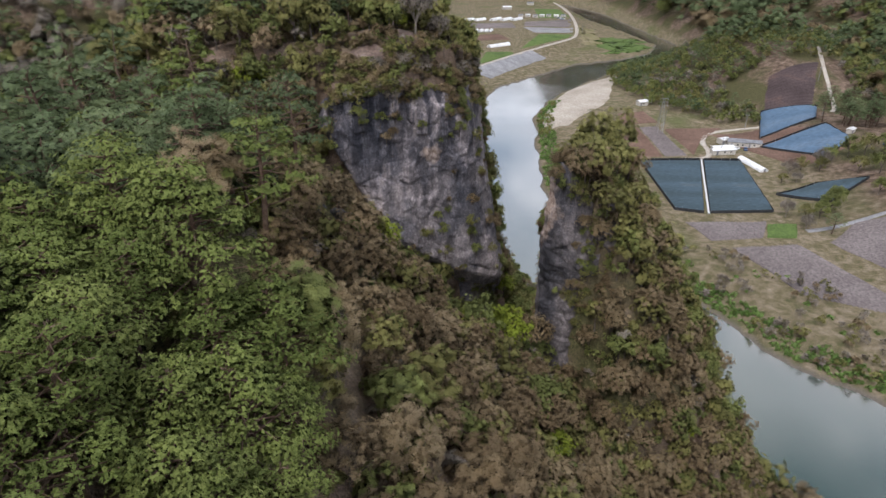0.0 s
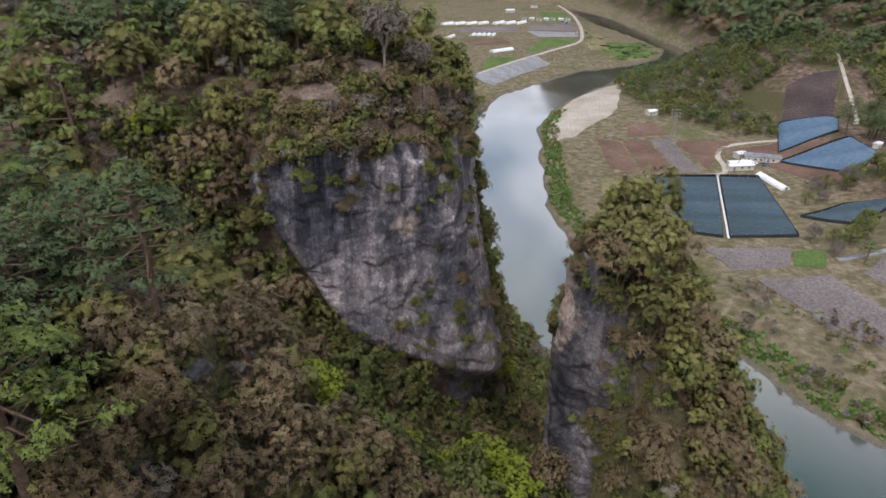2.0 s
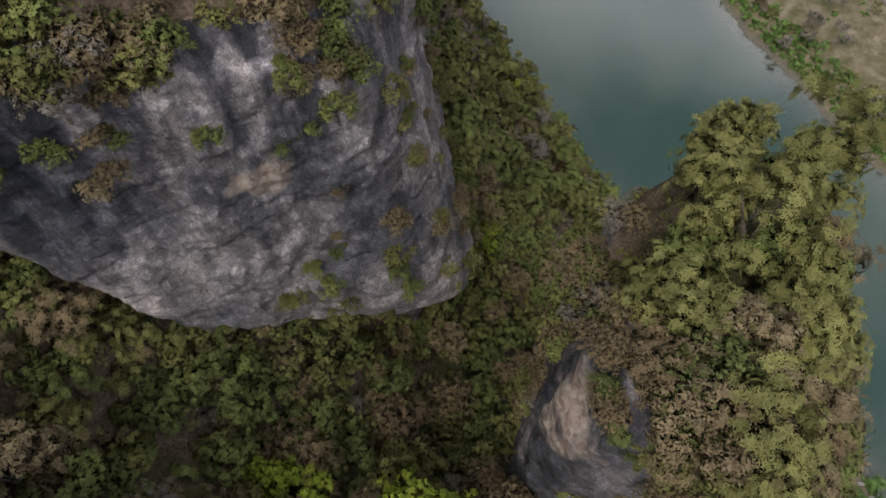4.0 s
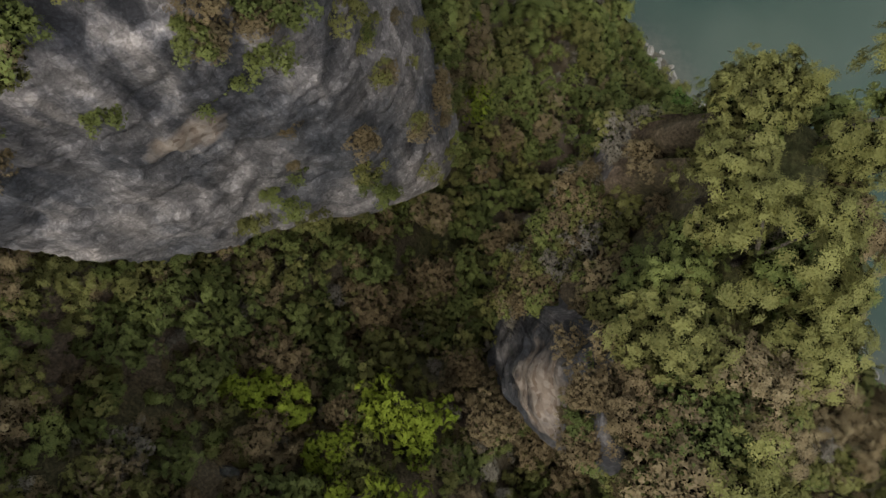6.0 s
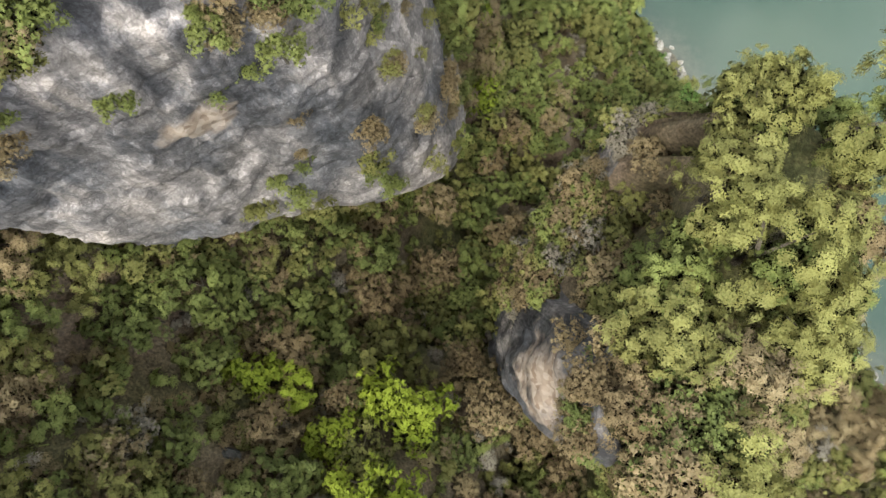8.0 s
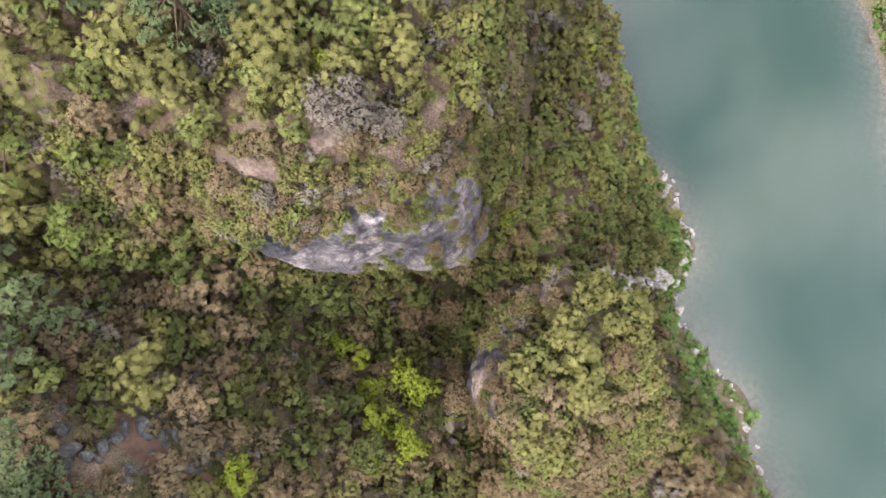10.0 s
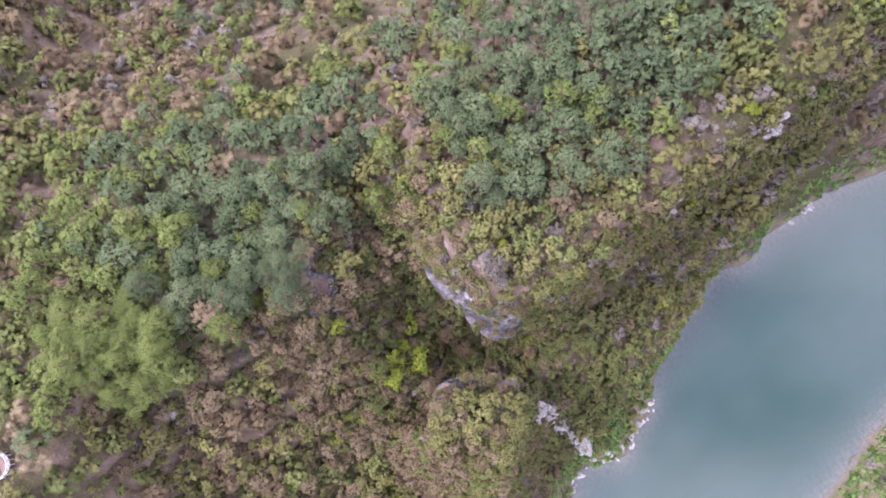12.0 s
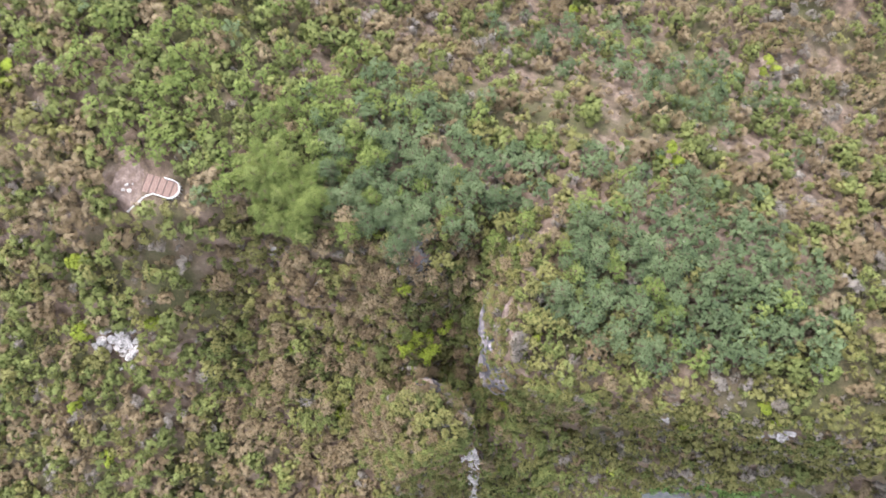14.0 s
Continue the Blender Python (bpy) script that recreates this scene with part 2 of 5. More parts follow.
def limestone(name, pale=1.0, blush=None):
    """Grey limestone: slate-dark water streaks, pale spalls, angular chips, thin cracks. blush: centre and reach of an ochre-pink scar."""
    m, n, l, b = nodes(name, 0.9, 0.25)

    def warped(stretch, push):
        tc, mp, wob, vm = n.new("ShaderNodeTexCoord"), n.new("ShaderNodeMapping"), n.new("ShaderNodeTexNoise"), n.new("ShaderNodeVectorMath")
        mp.inputs["Scale"].default_value = stretch
        wob.inputs["Scale"].default_value, wob.inputs["Detail"].default_value = 0.6, 6
        vm.operation = "MULTIPLY_ADD"
        l.new(tc.outputs["Object"], mp.inputs["Vector"])
        l.new(tc.outputs["Object"], wob.inputs["Vector"])
        l.new(wob.outputs["Color"], vm.inputs[0])
        vm.inputs[1].default_value = (push, push, push)
        l.new(mp.outputs["Vector"], vm.inputs[2])
        return vm.outputs[0]

    def cells(where, scale, feature="F1"):
        t = n.new("ShaderNodeTexVoronoi")
        t.feature = feature
        t.inputs["Scale"].default_value = scale
        l.new(where, t.inputs["Vector"])
        return t

    def tone(c, value, stops, amount=1.0):
        r = ramp(n, [(p, (k, k, k * 1.02)) for p, k in stops])
        l.new(value, r.inputs["Fac"])
        return mix(n, l, amount, c, r.outputs["Color"], "MULTIPLY")

    base = tex(n, l, 0.15, 9, (1, 1, 0.55), 0.66)
    r = ramp(n, [(q, tuple(v * pale for v in k)) for q, k in ((0.36, (0.084, 0.083, 0.088)), (0.45, (0.164, 0.153, 0.151)), (0.51, (0.272, 0.241, 0.222)), (0.62, (0.39, 0.338, 0.304)))])
    l.new(base, r.inputs["Fac"])
    geo, sep = n.new("ShaderNodeNewGeometry"), n.new("ShaderNodeSeparateXYZ")
    l.new(geo.outputs["Position"], sep.inputs[0])
    wet = n.new("ShaderNodeMapRange")
    wet.inputs["From Min"].default_value, wet.inputs["From Max"].default_value = 73.0, 86.0
    wet.inputs["To Min"].default_value, wet.inputs["To Max"].default_value = 0.42, 1.0
    l.new(sep.outputs["Z"], wet.inputs["Value"])
    streak = ramp(n, [(0.43, (0.22, 0.24, 0.285)), (0.52, (0.50, 0.52, 0.57)), (0.58, (0.90, 0.90, 0.92)), (0.70, (1.12, 1.10, 1.08))])
    l.new(tex(n, l, 0.8, 8, (1, 1, 0.07), 0.62), streak.inputs["Fac"])
    c = mix(n, l, wet.outputs[0], r.outputs["Color"], streak.outputs["Color"], "MULTIPLY")
    blocks = warped((1, 1, 0.55), 0.9)
    chips = cells(blocks, 1.1)
    flakes = cells(warped((1, 1, 0.8), 0.5), 4.2)
    hue, hue2 = n.new("ShaderNodeSeparateColor"), n.new("ShaderNodeSeparateColor")
    l.new(chips.outputs["Color"], hue.inputs[0])
    l.new(flakes.outputs["Color"], hue2.inputs[0])
    c = tone(c, hue.outputs[0], [(0.0, 0.74), (1.0, 1.24)])
    c = tone(c, hue2.outputs[0], [(0.0, 0.74), (0.75, 1.03), (0.9, 1.16), (1.0, 1.42)])
    grit = n.new("ShaderNodeSeparateColor")
    l.new(cells(warped((1, 1, 0.9), 0.3), 10.0).outputs["Color"], grit.inputs[0])
    c = tone(c, grit.outputs[0], [(0.0, 0.78), (0.8, 1.05), (1.0, 1.3)])
    c = tone(c, cells(blocks, 1.1, "DISTANCE_TO_EDGE").outputs["Distance"], [(0.0, 0.5), (0.02, 0.95), (0.05, 1.0)], 0.4)
    beds = cells(warped((0.22, 0.22, 1.5), 0.8), 0.8, "DISTANCE_TO_EDGE").outputs["Distance"]
    c = tone(c, beds, [(0.0, 0.4), (0.02, 0.92), (0.045, 1.0)], 0.4)
    grain = tex(n, l, 13.0, 6, (1, 1, 1), 0.7)
    c = tone(c, grain, [(0.33, 0.74), (0.5, 1.0), (0.68, 1.3)])
    if blush:
        at, reach = blush
        off, size = n.new("ShaderNodeVectorMath"), n.new("ShaderNodeVectorMath")
        off.operation, size.operation = "SUBTRACT", "DIVIDE"
        l.new(geo.outputs["Position"], off.inputs[0])
        off.inputs[1].default_value, size.inputs[1].default_value = at, reach
        l.new(off.outputs[0], size.inputs[0])
        far = n.new("ShaderNodeVectorMath")
        far.operation = "LENGTH"
        l.new(size.outputs[0], far.inputs[0])
        ragged = n.new("ShaderNodeMath")
        ragged.operation, ragged.inputs[1].default_value = "MULTIPLY_ADD", 2.2
        l.new(tex(n, l, 0.55, 6), ragged.inputs[0])
        l.new(far.outputs["Value"], ragged.inputs[2])
        scar = ramp(n, [(0.0, (0.9, 0.9, 0.9)), (0.62, (0.85, 0.85, 0.85)), (0.80, (0, 0, 0))])
        half = n.new("ShaderNodeMath")
        half.operation, half.inputs[1].default_value = "MULTIPLY", 0.4
        l.new(ragged.outputs[0], half.inputs[0])
        l.new(half.outputs[0], scar.inputs["Fac"])
        tint = mix(n, l, hue2.outputs[1], (0.24, 0.165, 0.125), (0.47, 0.38, 0.33))
        c = mix(n, l, scar.outputs["Color"], c, tint)
    l.new(c, b.inputs["Base Color"])
    h1, h2 = n.new("ShaderNodeMath"), n.new("ShaderNodeMath")
    h1.operation = h2.operation = "MULTIPLY_ADD"
    h1.inputs[1].default_value, h2.inputs[1].default_value = 0.5, 0.35
    l.new(hue.outputs[1], h1.inputs[0])
    l.new(tex(n, l, 1.6, 9, (1, 1, 0.6), 0.68), h1.inputs[2])
    l.new(hue2.outputs[2], h2.inputs[0])
    l.new(h1.outputs[0], h2.inputs[2])
    bump(n, l, b, h2.outputs[0], 0.6, 0.14)
    return m


GROUND = ground_material()
ROCK = limestone("limestone", 1.0, ((-1.2, 71.5, 80.5), (1.6, 2.0, 1.5)))
DARK_ROCK = mottled("dark_lichened_rock", [(0.3, (0.050, 0.048, 0.048)), (0.55, (0.115, 0.110, 0.108)), (0.75, (0.25, 0.235, 0.22))], 0.9, 4.0, 0.95, 0.8, 0.15)
PALE_ROCK = mottled("bare_pale_rock", [(0.3, (0.20, 0.18, 0.16)), (0.52, (0.37, 0.34, 0.32)), (0.76, (0.60, 0.57, 0.54))], 0.9, 4.0, 0.95, 0.8, 0.15)
EARTH = mottled("bare_pink_earth", [(0.3, (0.105, 0.074, 0.060)), (0.55, (0.165, 0.122, 0.102)), (0.75, (0.27, 0.215, 0.19))], 0.7, 4.0, 0.97, 0.6, 0.15)
SAND = mottled("river_sand", [(0.3, (0.30, 0.26, 0.21)), (0.6, (0.42, 0.375, 0.32)), (0.8, (0.50, 0.46, 0.40))], 0.06, 0.9, 0.97, 0.4, 0.2)
PLOUGH = mottled("ploughed_mauve_soil", [(0.3, (0.13, 0.11, 0.108)), (0.6, (0.185, 0.160, 0.158)), (0.8, (0.25, 0.22, 0.218))], 0.05, 1.2, 0.97, 0.4, 0.2)
BROWN = mottled("ploughed_brown_soil", [(0.3, (0.10, 0.06, 0.045)), (0.6, (0.165, 0.105, 0.08)), (0.8, (0.22, 0.15, 0.115))], 0.05, 1.2, 0.97, 0.4, 0.2)
DARKSOIL = mottled("dark_wet_soil", [(0.3, (0.045, 0.033, 0.033)), (0.6, (0.075, 0.055, 0.055)), (0.8, (0.13, 0.08, 0.065))], 0.05, 1.2, 0.97, 0.4, 0.2)
GRASS = mottled("young_crop_green", [(0.3, (0.065, 0.105, 0.028)), (0.6, (0.100, 0.150, 0.042)), (0.8, (0.145, 0.195, 0.065))], 0.08, 1.5, 0.95, 0.5, 0.2)
MEADOW = mottled("dry_meadow", [(0.3, (0.13, 0.13, 0.05)), (0.6, (0.22, 0.19, 0.11)), (0.8, (0.30, 0.25, 0.17))], 0.06, 1.0, 0.97, 0.5, 0.2)
GRAVEL = mottled("pale_gravel_track", [(0.3, (0.33, 0.29, 0.24)), (0.7, (0.50, 0.46, 0.41))], 0.3, 3.0, 0.95, 0.4, 0.1)
CONCRETE = mottled("grey_concrete", [(0.3, (0.19, 0.19, 0.20)), (0.7, (0.30, 0.30, 0.31))], 0.12, 1.5, 0.9, 0.4, 0.08)
WHITE = mottled("white_sheet", [(0.3, (0.66, 0.67, 0.68)), (0.7, (0.82, 0.83, 0.84))], 0.3, 2.0, 0.5, 0.2, 0.05)
GREYROOF = mottled("grey_roofing", [(0.3, (0.16, 0.165, 0.18)), (0.7, (0.27, 0.28, 0.30))], 0.4, 3.0, 0.6, 0.3, 0.05)
WALLPAINT = mottled("cream_wall_render", [(0.3, (0.50, 0.47, 0.42)), (0.7, (0.66, 0.63, 0.58))], 0.5, 4.0, 0.85, 0.3, 0.03)
GLASSDARK = mottled("dark_window_glass", [(0.3, (0.02, 0.025, 0.03)), (0.7, (0.05, 0.055, 0.06))], 0.5, 2.0, 0.1, 0.05, 0.01, spec=0.6)
STEEL = mottled("galvanised_steel", [(0.3, (0.38, 0.39, 0.40)), (0.7, (0.52, 0.53, 0.54))], 2.0, 9.0, 0.45, 0.2, 0.01, metal=0.8)
BLACKNET = mottled("black_net_edge", [(0.3, (0.025, 0.026, 0.028)), (0.7, (0.05, 0.052, 0.056))], 0.5, 3.0, 0.9, 0.3, 0.05)
NET = mottled("dark_blue_shade_net", [(0.25, (0.036, 0.052, 0.056)), (0.45, (0.046, 0.072, 0.088)), (0.6, (0.060, 0.094, 0.122)), (0.78, (0.095, 0.104, 0.100))], 0.035, 0.8, 0.75, 0.4, 0.1, (0.6, 2.5, 1))
BLUENET = mottled("light_blue_shade_net", [(0.25, (0.060, 0.105, 0.165)), (0.5, (0.085, 0.142, 0.215)), (0.75, (0.125, 0.175, 0.24))], 0.03, 0.8, 0.7, 0.4, 0.1, (0.6, 2.5, 1))
TIMBER = mottled("red_brown_deck_boards", [(0.3, (0.15, 0.095, 0.075)), (0.7, (0.26, 0.18, 0.15))], 0.8, 9.0, 0.8, 0.3, 0.01, (1, 6, 1))
WETBOARD = mottled("dark_worn_deck_boards", [(0.3, (0.07, 0.045, 0.038)), (0.7, (0.13, 0.088, 0.075))], 0.8, 9.0, 0.75, 0.3, 0.01, (1, 6, 1))
ROPE = mottled("white_painted_rail", [(0.3, (0.62, 0.62, 0.60)), (0.7, (0.80, 0.80, 0.78))], 1.0, 6.0, 0.6, 0.2, 0.01)
CARWHITE = mottled("white_car_paint", [(0.3, (0.70, 0.70, 0.71)), (0.7, (0.80, 0.80, 0.81))], 0.5, 4.0, 0.3, 0.05, 0.01, spec=0.5)
CARBLUE = mottled("blue_car_paint", [(0.3, (0.05, 0.10, 0.22)), (0.7, (0.08, 0.14, 0.28))], 0.5, 4.0, 0.3, 0.05, 0.01, spec=0.5)
RUBBER = mottled("tyre_rubber", [(0.3, (0.015, 0.015, 0.016)), (0.7, (0.03, 0.03, 0.03))], 2.0, 9.0, 0.9, 0.2, 0.01)


def water_material():
    """Murky green water, brown over the shallows, under a clear skin that mirrors the sky more the flatter it is seen."""
    m, n, l, b = nodes("green_river_water", 0.5, 0.0)
    murk = ramp(n, [(0.35, (0.018, 0.044, 0.030)), (0.5, (0.026, 0.052, 0.041)), (0.65, (0.042, 0.060, 0.056))])
    l.new(tex(n, l, 0.018, 4, (1, 0.6, 1)), murk.inputs["Fac"])
    shoal = n.new("ShaderNodeAttribute")
    shoal.attribute_name = "shoal"
    stones = ramp(n, [(0.35, (0.070, 0.068, 0.056)), (0.65, (0.150, 0.132, 0.112))])
    l.new(tex(n, l, 0.8, 7, (1, 1, 1), 0.65), stones.inputs["Fac"])
    l.new(mix(n, l, shoal.outputs["Fac"], murk.outputs["Color"], stones.outputs["Color"]), b.inputs["Base Color"])
    gl, lw, ms = n.new("ShaderNodeBsdfGlossy"), n.new("ShaderNodeLayerWeight"), n.new("ShaderNodeMixShader")
    lw.inputs["Blend"].default_value = 0.5
    gloss = ramp(n, [(0.0, (0.075, 0.075, 0.075)), (0.30, (0.082, 0.082, 0.082)), (0.46, (0.28, 0.28, 0.28)), (0.64, (0.62, 0.62, 0.62)), (1.0, (0.97, 0.97, 0.97))])
    l.new(lw.outputs["Facing"], gloss.inputs["Fac"])
    l.new(gloss.outputs["Color"], ms.inputs[0])
    still = ramp(n, [(0.4, (0.06, 0.06, 0.06)), (0.62, (0.20, 0.20, 0.20))])
    l.new(tex(n, l, 0.02, 5, (1, 0.6, 1)), still.inputs["Fac"])
    l.new(still.outputs["Color"], gl.inputs["Roughness"])
    bump(n, l, gl, tex(n, l, 0.9, 4, (1.0, 0.6, 1)), 0.12, 0.1)
    l.new(b.outputs[0], ms.inputs[1])
    l.new(gl.outputs[0], ms.inputs[2])
    l.new(ms.outputs[0], n["Material Output"].inputs["Surface"])
    return m


WATER = water_material()
# ---- terrain as formulas ----
def hash01(ix, iy, seed):
    h = (ix.astype(np.int64) * 374761393 + iy.astype(np.int64) * 668265263 + seed * 1274126177) & 0x7FFFFFFF
    h = ((h ^ (h >> 13)) * 1274126177) & 0x7FFFFFFF
    return ((h ^ (h >> 16)) & 0xFFFF) / 65535.0


def vnoise(x, y, seed=0):
    ix, iy = np.floor(x), np.floor(y)
    fx, fy = x - ix, y - iy
    fx, fy = fx * fx * (3 - 2 * fx), fy * fy * (3 - 2 * fy)
    a, b = hash01(ix, iy, seed), hash01(ix + 1, iy, seed)
    c, d = hash01(ix, iy + 1, seed), hash01(ix + 1, iy + 1, seed)
    return (a + (b - a) * fx) * (1 - fy) + (c + (d - c) * fx) * fy


def fbm(x, y, seed=0, octaves=4, gain=0.5):
    """Value noise from about -1 to 1."""
    x, y = np.asarray(x, float), np.asarray(y, float)
    out, amp, tot = 0.0, 1.0, 0.0
    for k in range(octaves):
        out = out + amp * (vnoise(x * 2 ** k + 17.3 * k, y * 2 ** k - 9.1 * k, seed + k) * 2 - 1)
        tot += amp
        amp *= gain
    return out / tot


def sstep(a, b, x):
    t = np.clip((x - a) / (b - a), 0, 1)
    return t * t * (3 - 2 * t)


def along(x, y, line):
    """Distance to a line of (x, y, value) points, the value there, and the side (+ to the left of its run)."""
    best = np.full(np.shape(x), 1e9)
    val, side = np.zeros(np.shape(x)), np.ones(np.shape(x))
    for (ax, ay, av), (bx, by, bv) in zip(line, line[1:]):
        dx, dy = bx - ax, by - ay
        t = np.clip(((x - ax) * dx + (y - ay) * dy) / (dx * dx + dy * dy), 0, 1)
        d = np.hypot(x - ax - t * dx, y - ay - t * dy)
        hit = d < best
        best = np.where(hit, d, best)
        val = np.where(hit, av + (bv - av) * t, val)
        side = np.where(hit, np.sign(dx * (y - ay) - dy * (x - ax)), side)
    return best, val, side


# river: centre line and half width
RIVER = [(420, -80, 36), (230, 0, 35), (150, 42, 34), (102, 82, 32), (77, 107, 32), (66, 125, 29.5), (57, 144, 31), (47, 160, 32), (38, 183, 33),
         (33, 201, 28), (29, 223, 23), (27, 265, 19), (33, 330, 19), (38, 385, 20), (45, 415, 22), (62, 455, 23), (95, 497, 22), (127, 538, 20),
         (165, 560, 15), (205, 598, 12), (226, 650, 11), (224, 700, 12), (215, 780, 14), (207, 840, 18), (203, 910, 17), (180, 1010, 14), (60, 1120, 14)]
# gully floor: line and height
GULLY = [(-45, 63, 88), (-20, 63.5, 77), (-11, 64, 71.5), (0, 65, 57.5), (5, 67.5, 52), (10, 74, 46), (16, 83, 38), (24, 95, 24), (40, 107, 3)]
# rim of the cliff block
RIM = [(-60, 69, 0), (-24, 71.0, 0), (-15.4, 71.7, 0), (-9, 71.5, 0), (-5.9, 72.3, 0), (-3, 73.7, 0), (0, 75.2, 0), (2.0, 77.2, 0), (3.0, 80, 0), (3.2, 88, 0), (-0.4, 100, 0),
       (-4, 112, 0), (-7.5, 125, 0), (-11, 140, 0), (-14, 160, 0), (-18, 210, 0), (-30, 290, 0), (-60, 420, 0)]
DIKE = [(-40, 470, 0), (26, 505, 0), (57, 554, 0), (110, 626, 0), (132, 654, 0), (143, 690, 0), (158, 780, 0), (169, 896, 0), (167, 1000, 0)]


def spit(x, y):
    """Stony foreshores that reach further into the river, in metres."""
    def lobe(cx, cy, r):
        return np.exp(-((x - cx) ** 2 + (y - cy) ** 2) / (r * r))
    return 8.2 * lobe(53.5, 103, 10.5) + 3.0 * lobe(41, 118, 6) + 5.5 * lobe(72, 75, 7) + 4.6 * lobe(15.5, 164, 8) + 4.5 * lobe(47, 116, 6) + 2.4 * lobe(60, 82, 6) + 3.6 * lobe(9, 179, 10)


def terrain(x, y):
    x, y = np.asarray(x, float), np.asarray(y, float)
    d, half, side = along(x, y, RIVER)
    d = d - half + 2.5 * fbm(x / 14, y / 14, 5, 2) + spit(x, y)
    left = side > 0
    rough = 2.2 * fbm(x / 22, y / 22, 1, 3) + 0.8 * fbm(x / 5, y / 5, 2, 3)
    # the mountain on the left of the stream
    west = np.maximum(0, -x - 24)
    top = 87.0 + 3.6 * sstep(60, 78, y) - 60 * (1 - np.exp(-0.0145 * west ** 2 / 60)) * (1 - 0.55 * sstep(25, -20, y))
    top = top - 0.16 * np.maximum(0, y - 150) + 150 * sstep(-130, -520, x) + 40 * sstep(240, 420, y) * sstep(-60, -200, x)
    edge = -12 + 13 * sstep(14, -4, y) + 2 * fbm(y / 9, y * 0, 7, 2)
    s = np.maximum(0, x - edge)
    south = 87.5 - np.where(s < 32, 1.2 * s, 38.4 + 0.62 * (s - 32))
    dt, floor, _ = along(x, y, GULLY)
    spur = np.minimum(np.minimum(top, south), floor + 0.9 * dt)
    cap = 0.6 + 1.25 * np.minimum(d, 12) + 2.3 * np.maximum(0, d - 12)
    spur = np.minimum(spur + rough * sstep(1, 12, d), np.maximum(cap, 0.4))
    db, _, inside = along(x, y, RIM)
    out = np.where(inside > 0, 0, db)
    eastern = sstep(78, 84, y)
    sheer = 22 * sstep(-16, -11.5, x) + 2.4 * (1 - sstep(-16, -11.5, x))
    fall = np.where(out < 7, 5.8 * out, 40.6 + 1.1 * (out - 7)) * eastern + sheer * out * (1 - eastern)
    block = top + 2.0 - fall + rough * 0.6 - 1.8 * np.exp(-np.where(inside > 0, db, 0) / 2.2)
    block = block + 2.2 * np.exp(-(((x + 7) / 8) ** 2 + ((y - 76) / 5) ** 2)) * (inside > 0)
    block = np.where(y > 60, block, -50)
    block = np.minimum(block, np.maximum(0.5, 3.2 * d))
    e = (x - 13.8) * 0.91 - (y - 62) * 0.42
    a = (x - 13.8) * 0.42 + (y - 62) * 0.91
    fin = 81.5 - 1.85 * np.maximum(0, e - 2.6) - 34 * np.maximum(0, -0.8 - e) - (30 - 27.8 * sstep(2.5, 8, e)) * np.maximum(0, -0.3 - a) - 5 * np.maximum(0, a - 13) + rough * 0.7
    fin = np.minimum(fin, np.maximum(0.5, 4 * d))
    hill = np.maximum(np.maximum(spur, block), fin)
    far_left = 5 + 110 * sstep(-20, -260, x + 0.05 * (y - 500)) + rough
    hill = np.where(y > 330, hill + (far_left - hill) * sstep(330, 430, y), hill)
    low = 1.0 + 0.35 * np.clip(d, 0, 12)
    hill = np.maximum(hill, low * np.where(d > 0, 1, 0))
    # the plain on the right
    plain = 0.8 + 3.4 * sstep(0, 16, d) + 0.25 * fbm(x / 30, y / 30, 9, 3)
    plain = plain + 11 * sstep(150, 205, x - 0.15 * (y - 300)) + 70 * sstep(215, 520, x)
    knoll = 24 * np.exp(-(((x - 222) / 54) ** 2 + ((y - 450) / 80) ** 2) ** 1.5)
    plain = plain + knoll * sstep(4, 40, d) * sstep(335, 372, y)
    north = sstep(640, 1000, y + 0.55 * (x - 220)) * sstep(225, 420, x)
    plain = plain + 190 * north
    # the far farm plain with its dike, and the hills that close the valley
    farm = 5 + 0.3 * fbm(x / 40, y / 40, 11, 2) + 0 * x
    hill = np.where(y > 430, hill + (farm - hill) * sstep(430, 480, y) * sstep(-60, -10, x), hill)
    dd, _, ds = along(x, y, DIKE)
    hill = np.where((y > 440) & (x > -20), np.maximum(np.where(ds > 0, hill, 1.3 + 0.02 * d), 7.0 - np.where(ds < 0, 0.42, 0.5) * np.maximum(0, dd - 2.2)), hill)
    z = np.where(left, hill, plain)
    ring = 230 * sstep(985, 1700, np.hypot(x - 60, y - 60) + 60 * fbm(x / 260, y / 260, 21, 3)) + 160 * sstep(420, 1300, np.abs(x - 60)) * sstep(100, 400, y)
    z = z + ring * (1 + 0.35 * fbm(x / 150, y / 150, 23, 4))
    z = np.where(left & (d > 0), np.maximum(z, 0.45), z)
    bed = np.maximum(-2.2, 0.4 + 0.45 * d)
    return np.where(d < 0, np.minimum(np.where(z > 3, bed, z), bed), z)


def height(x, y):
    return float(terrain(np.array([x]), np.array([y]))[0])


def mesh_object(name, verts, faces, mats, smooth=False, slots=None):
    me = bpy.data.meshes.new(name)
    me.from_pydata([tuple(v) for v in verts] if not isinstance(verts, np.ndarray) else verts.tolist(), [], faces if isinstance(faces, list) else faces.tolist())
    for m in mats if isinstance(mats, (list, tuple)) else [mats]:
        me.materials.append(m)
    if slots is not None:
        me.polygons.foreach_set("material_index", np.asarray(slots, np.int32))
    if smooth:
        me.polygons.foreach_set("use_smooth", np.ones(len(me.polygons), bool))
    me.update()
    return new(name, me)


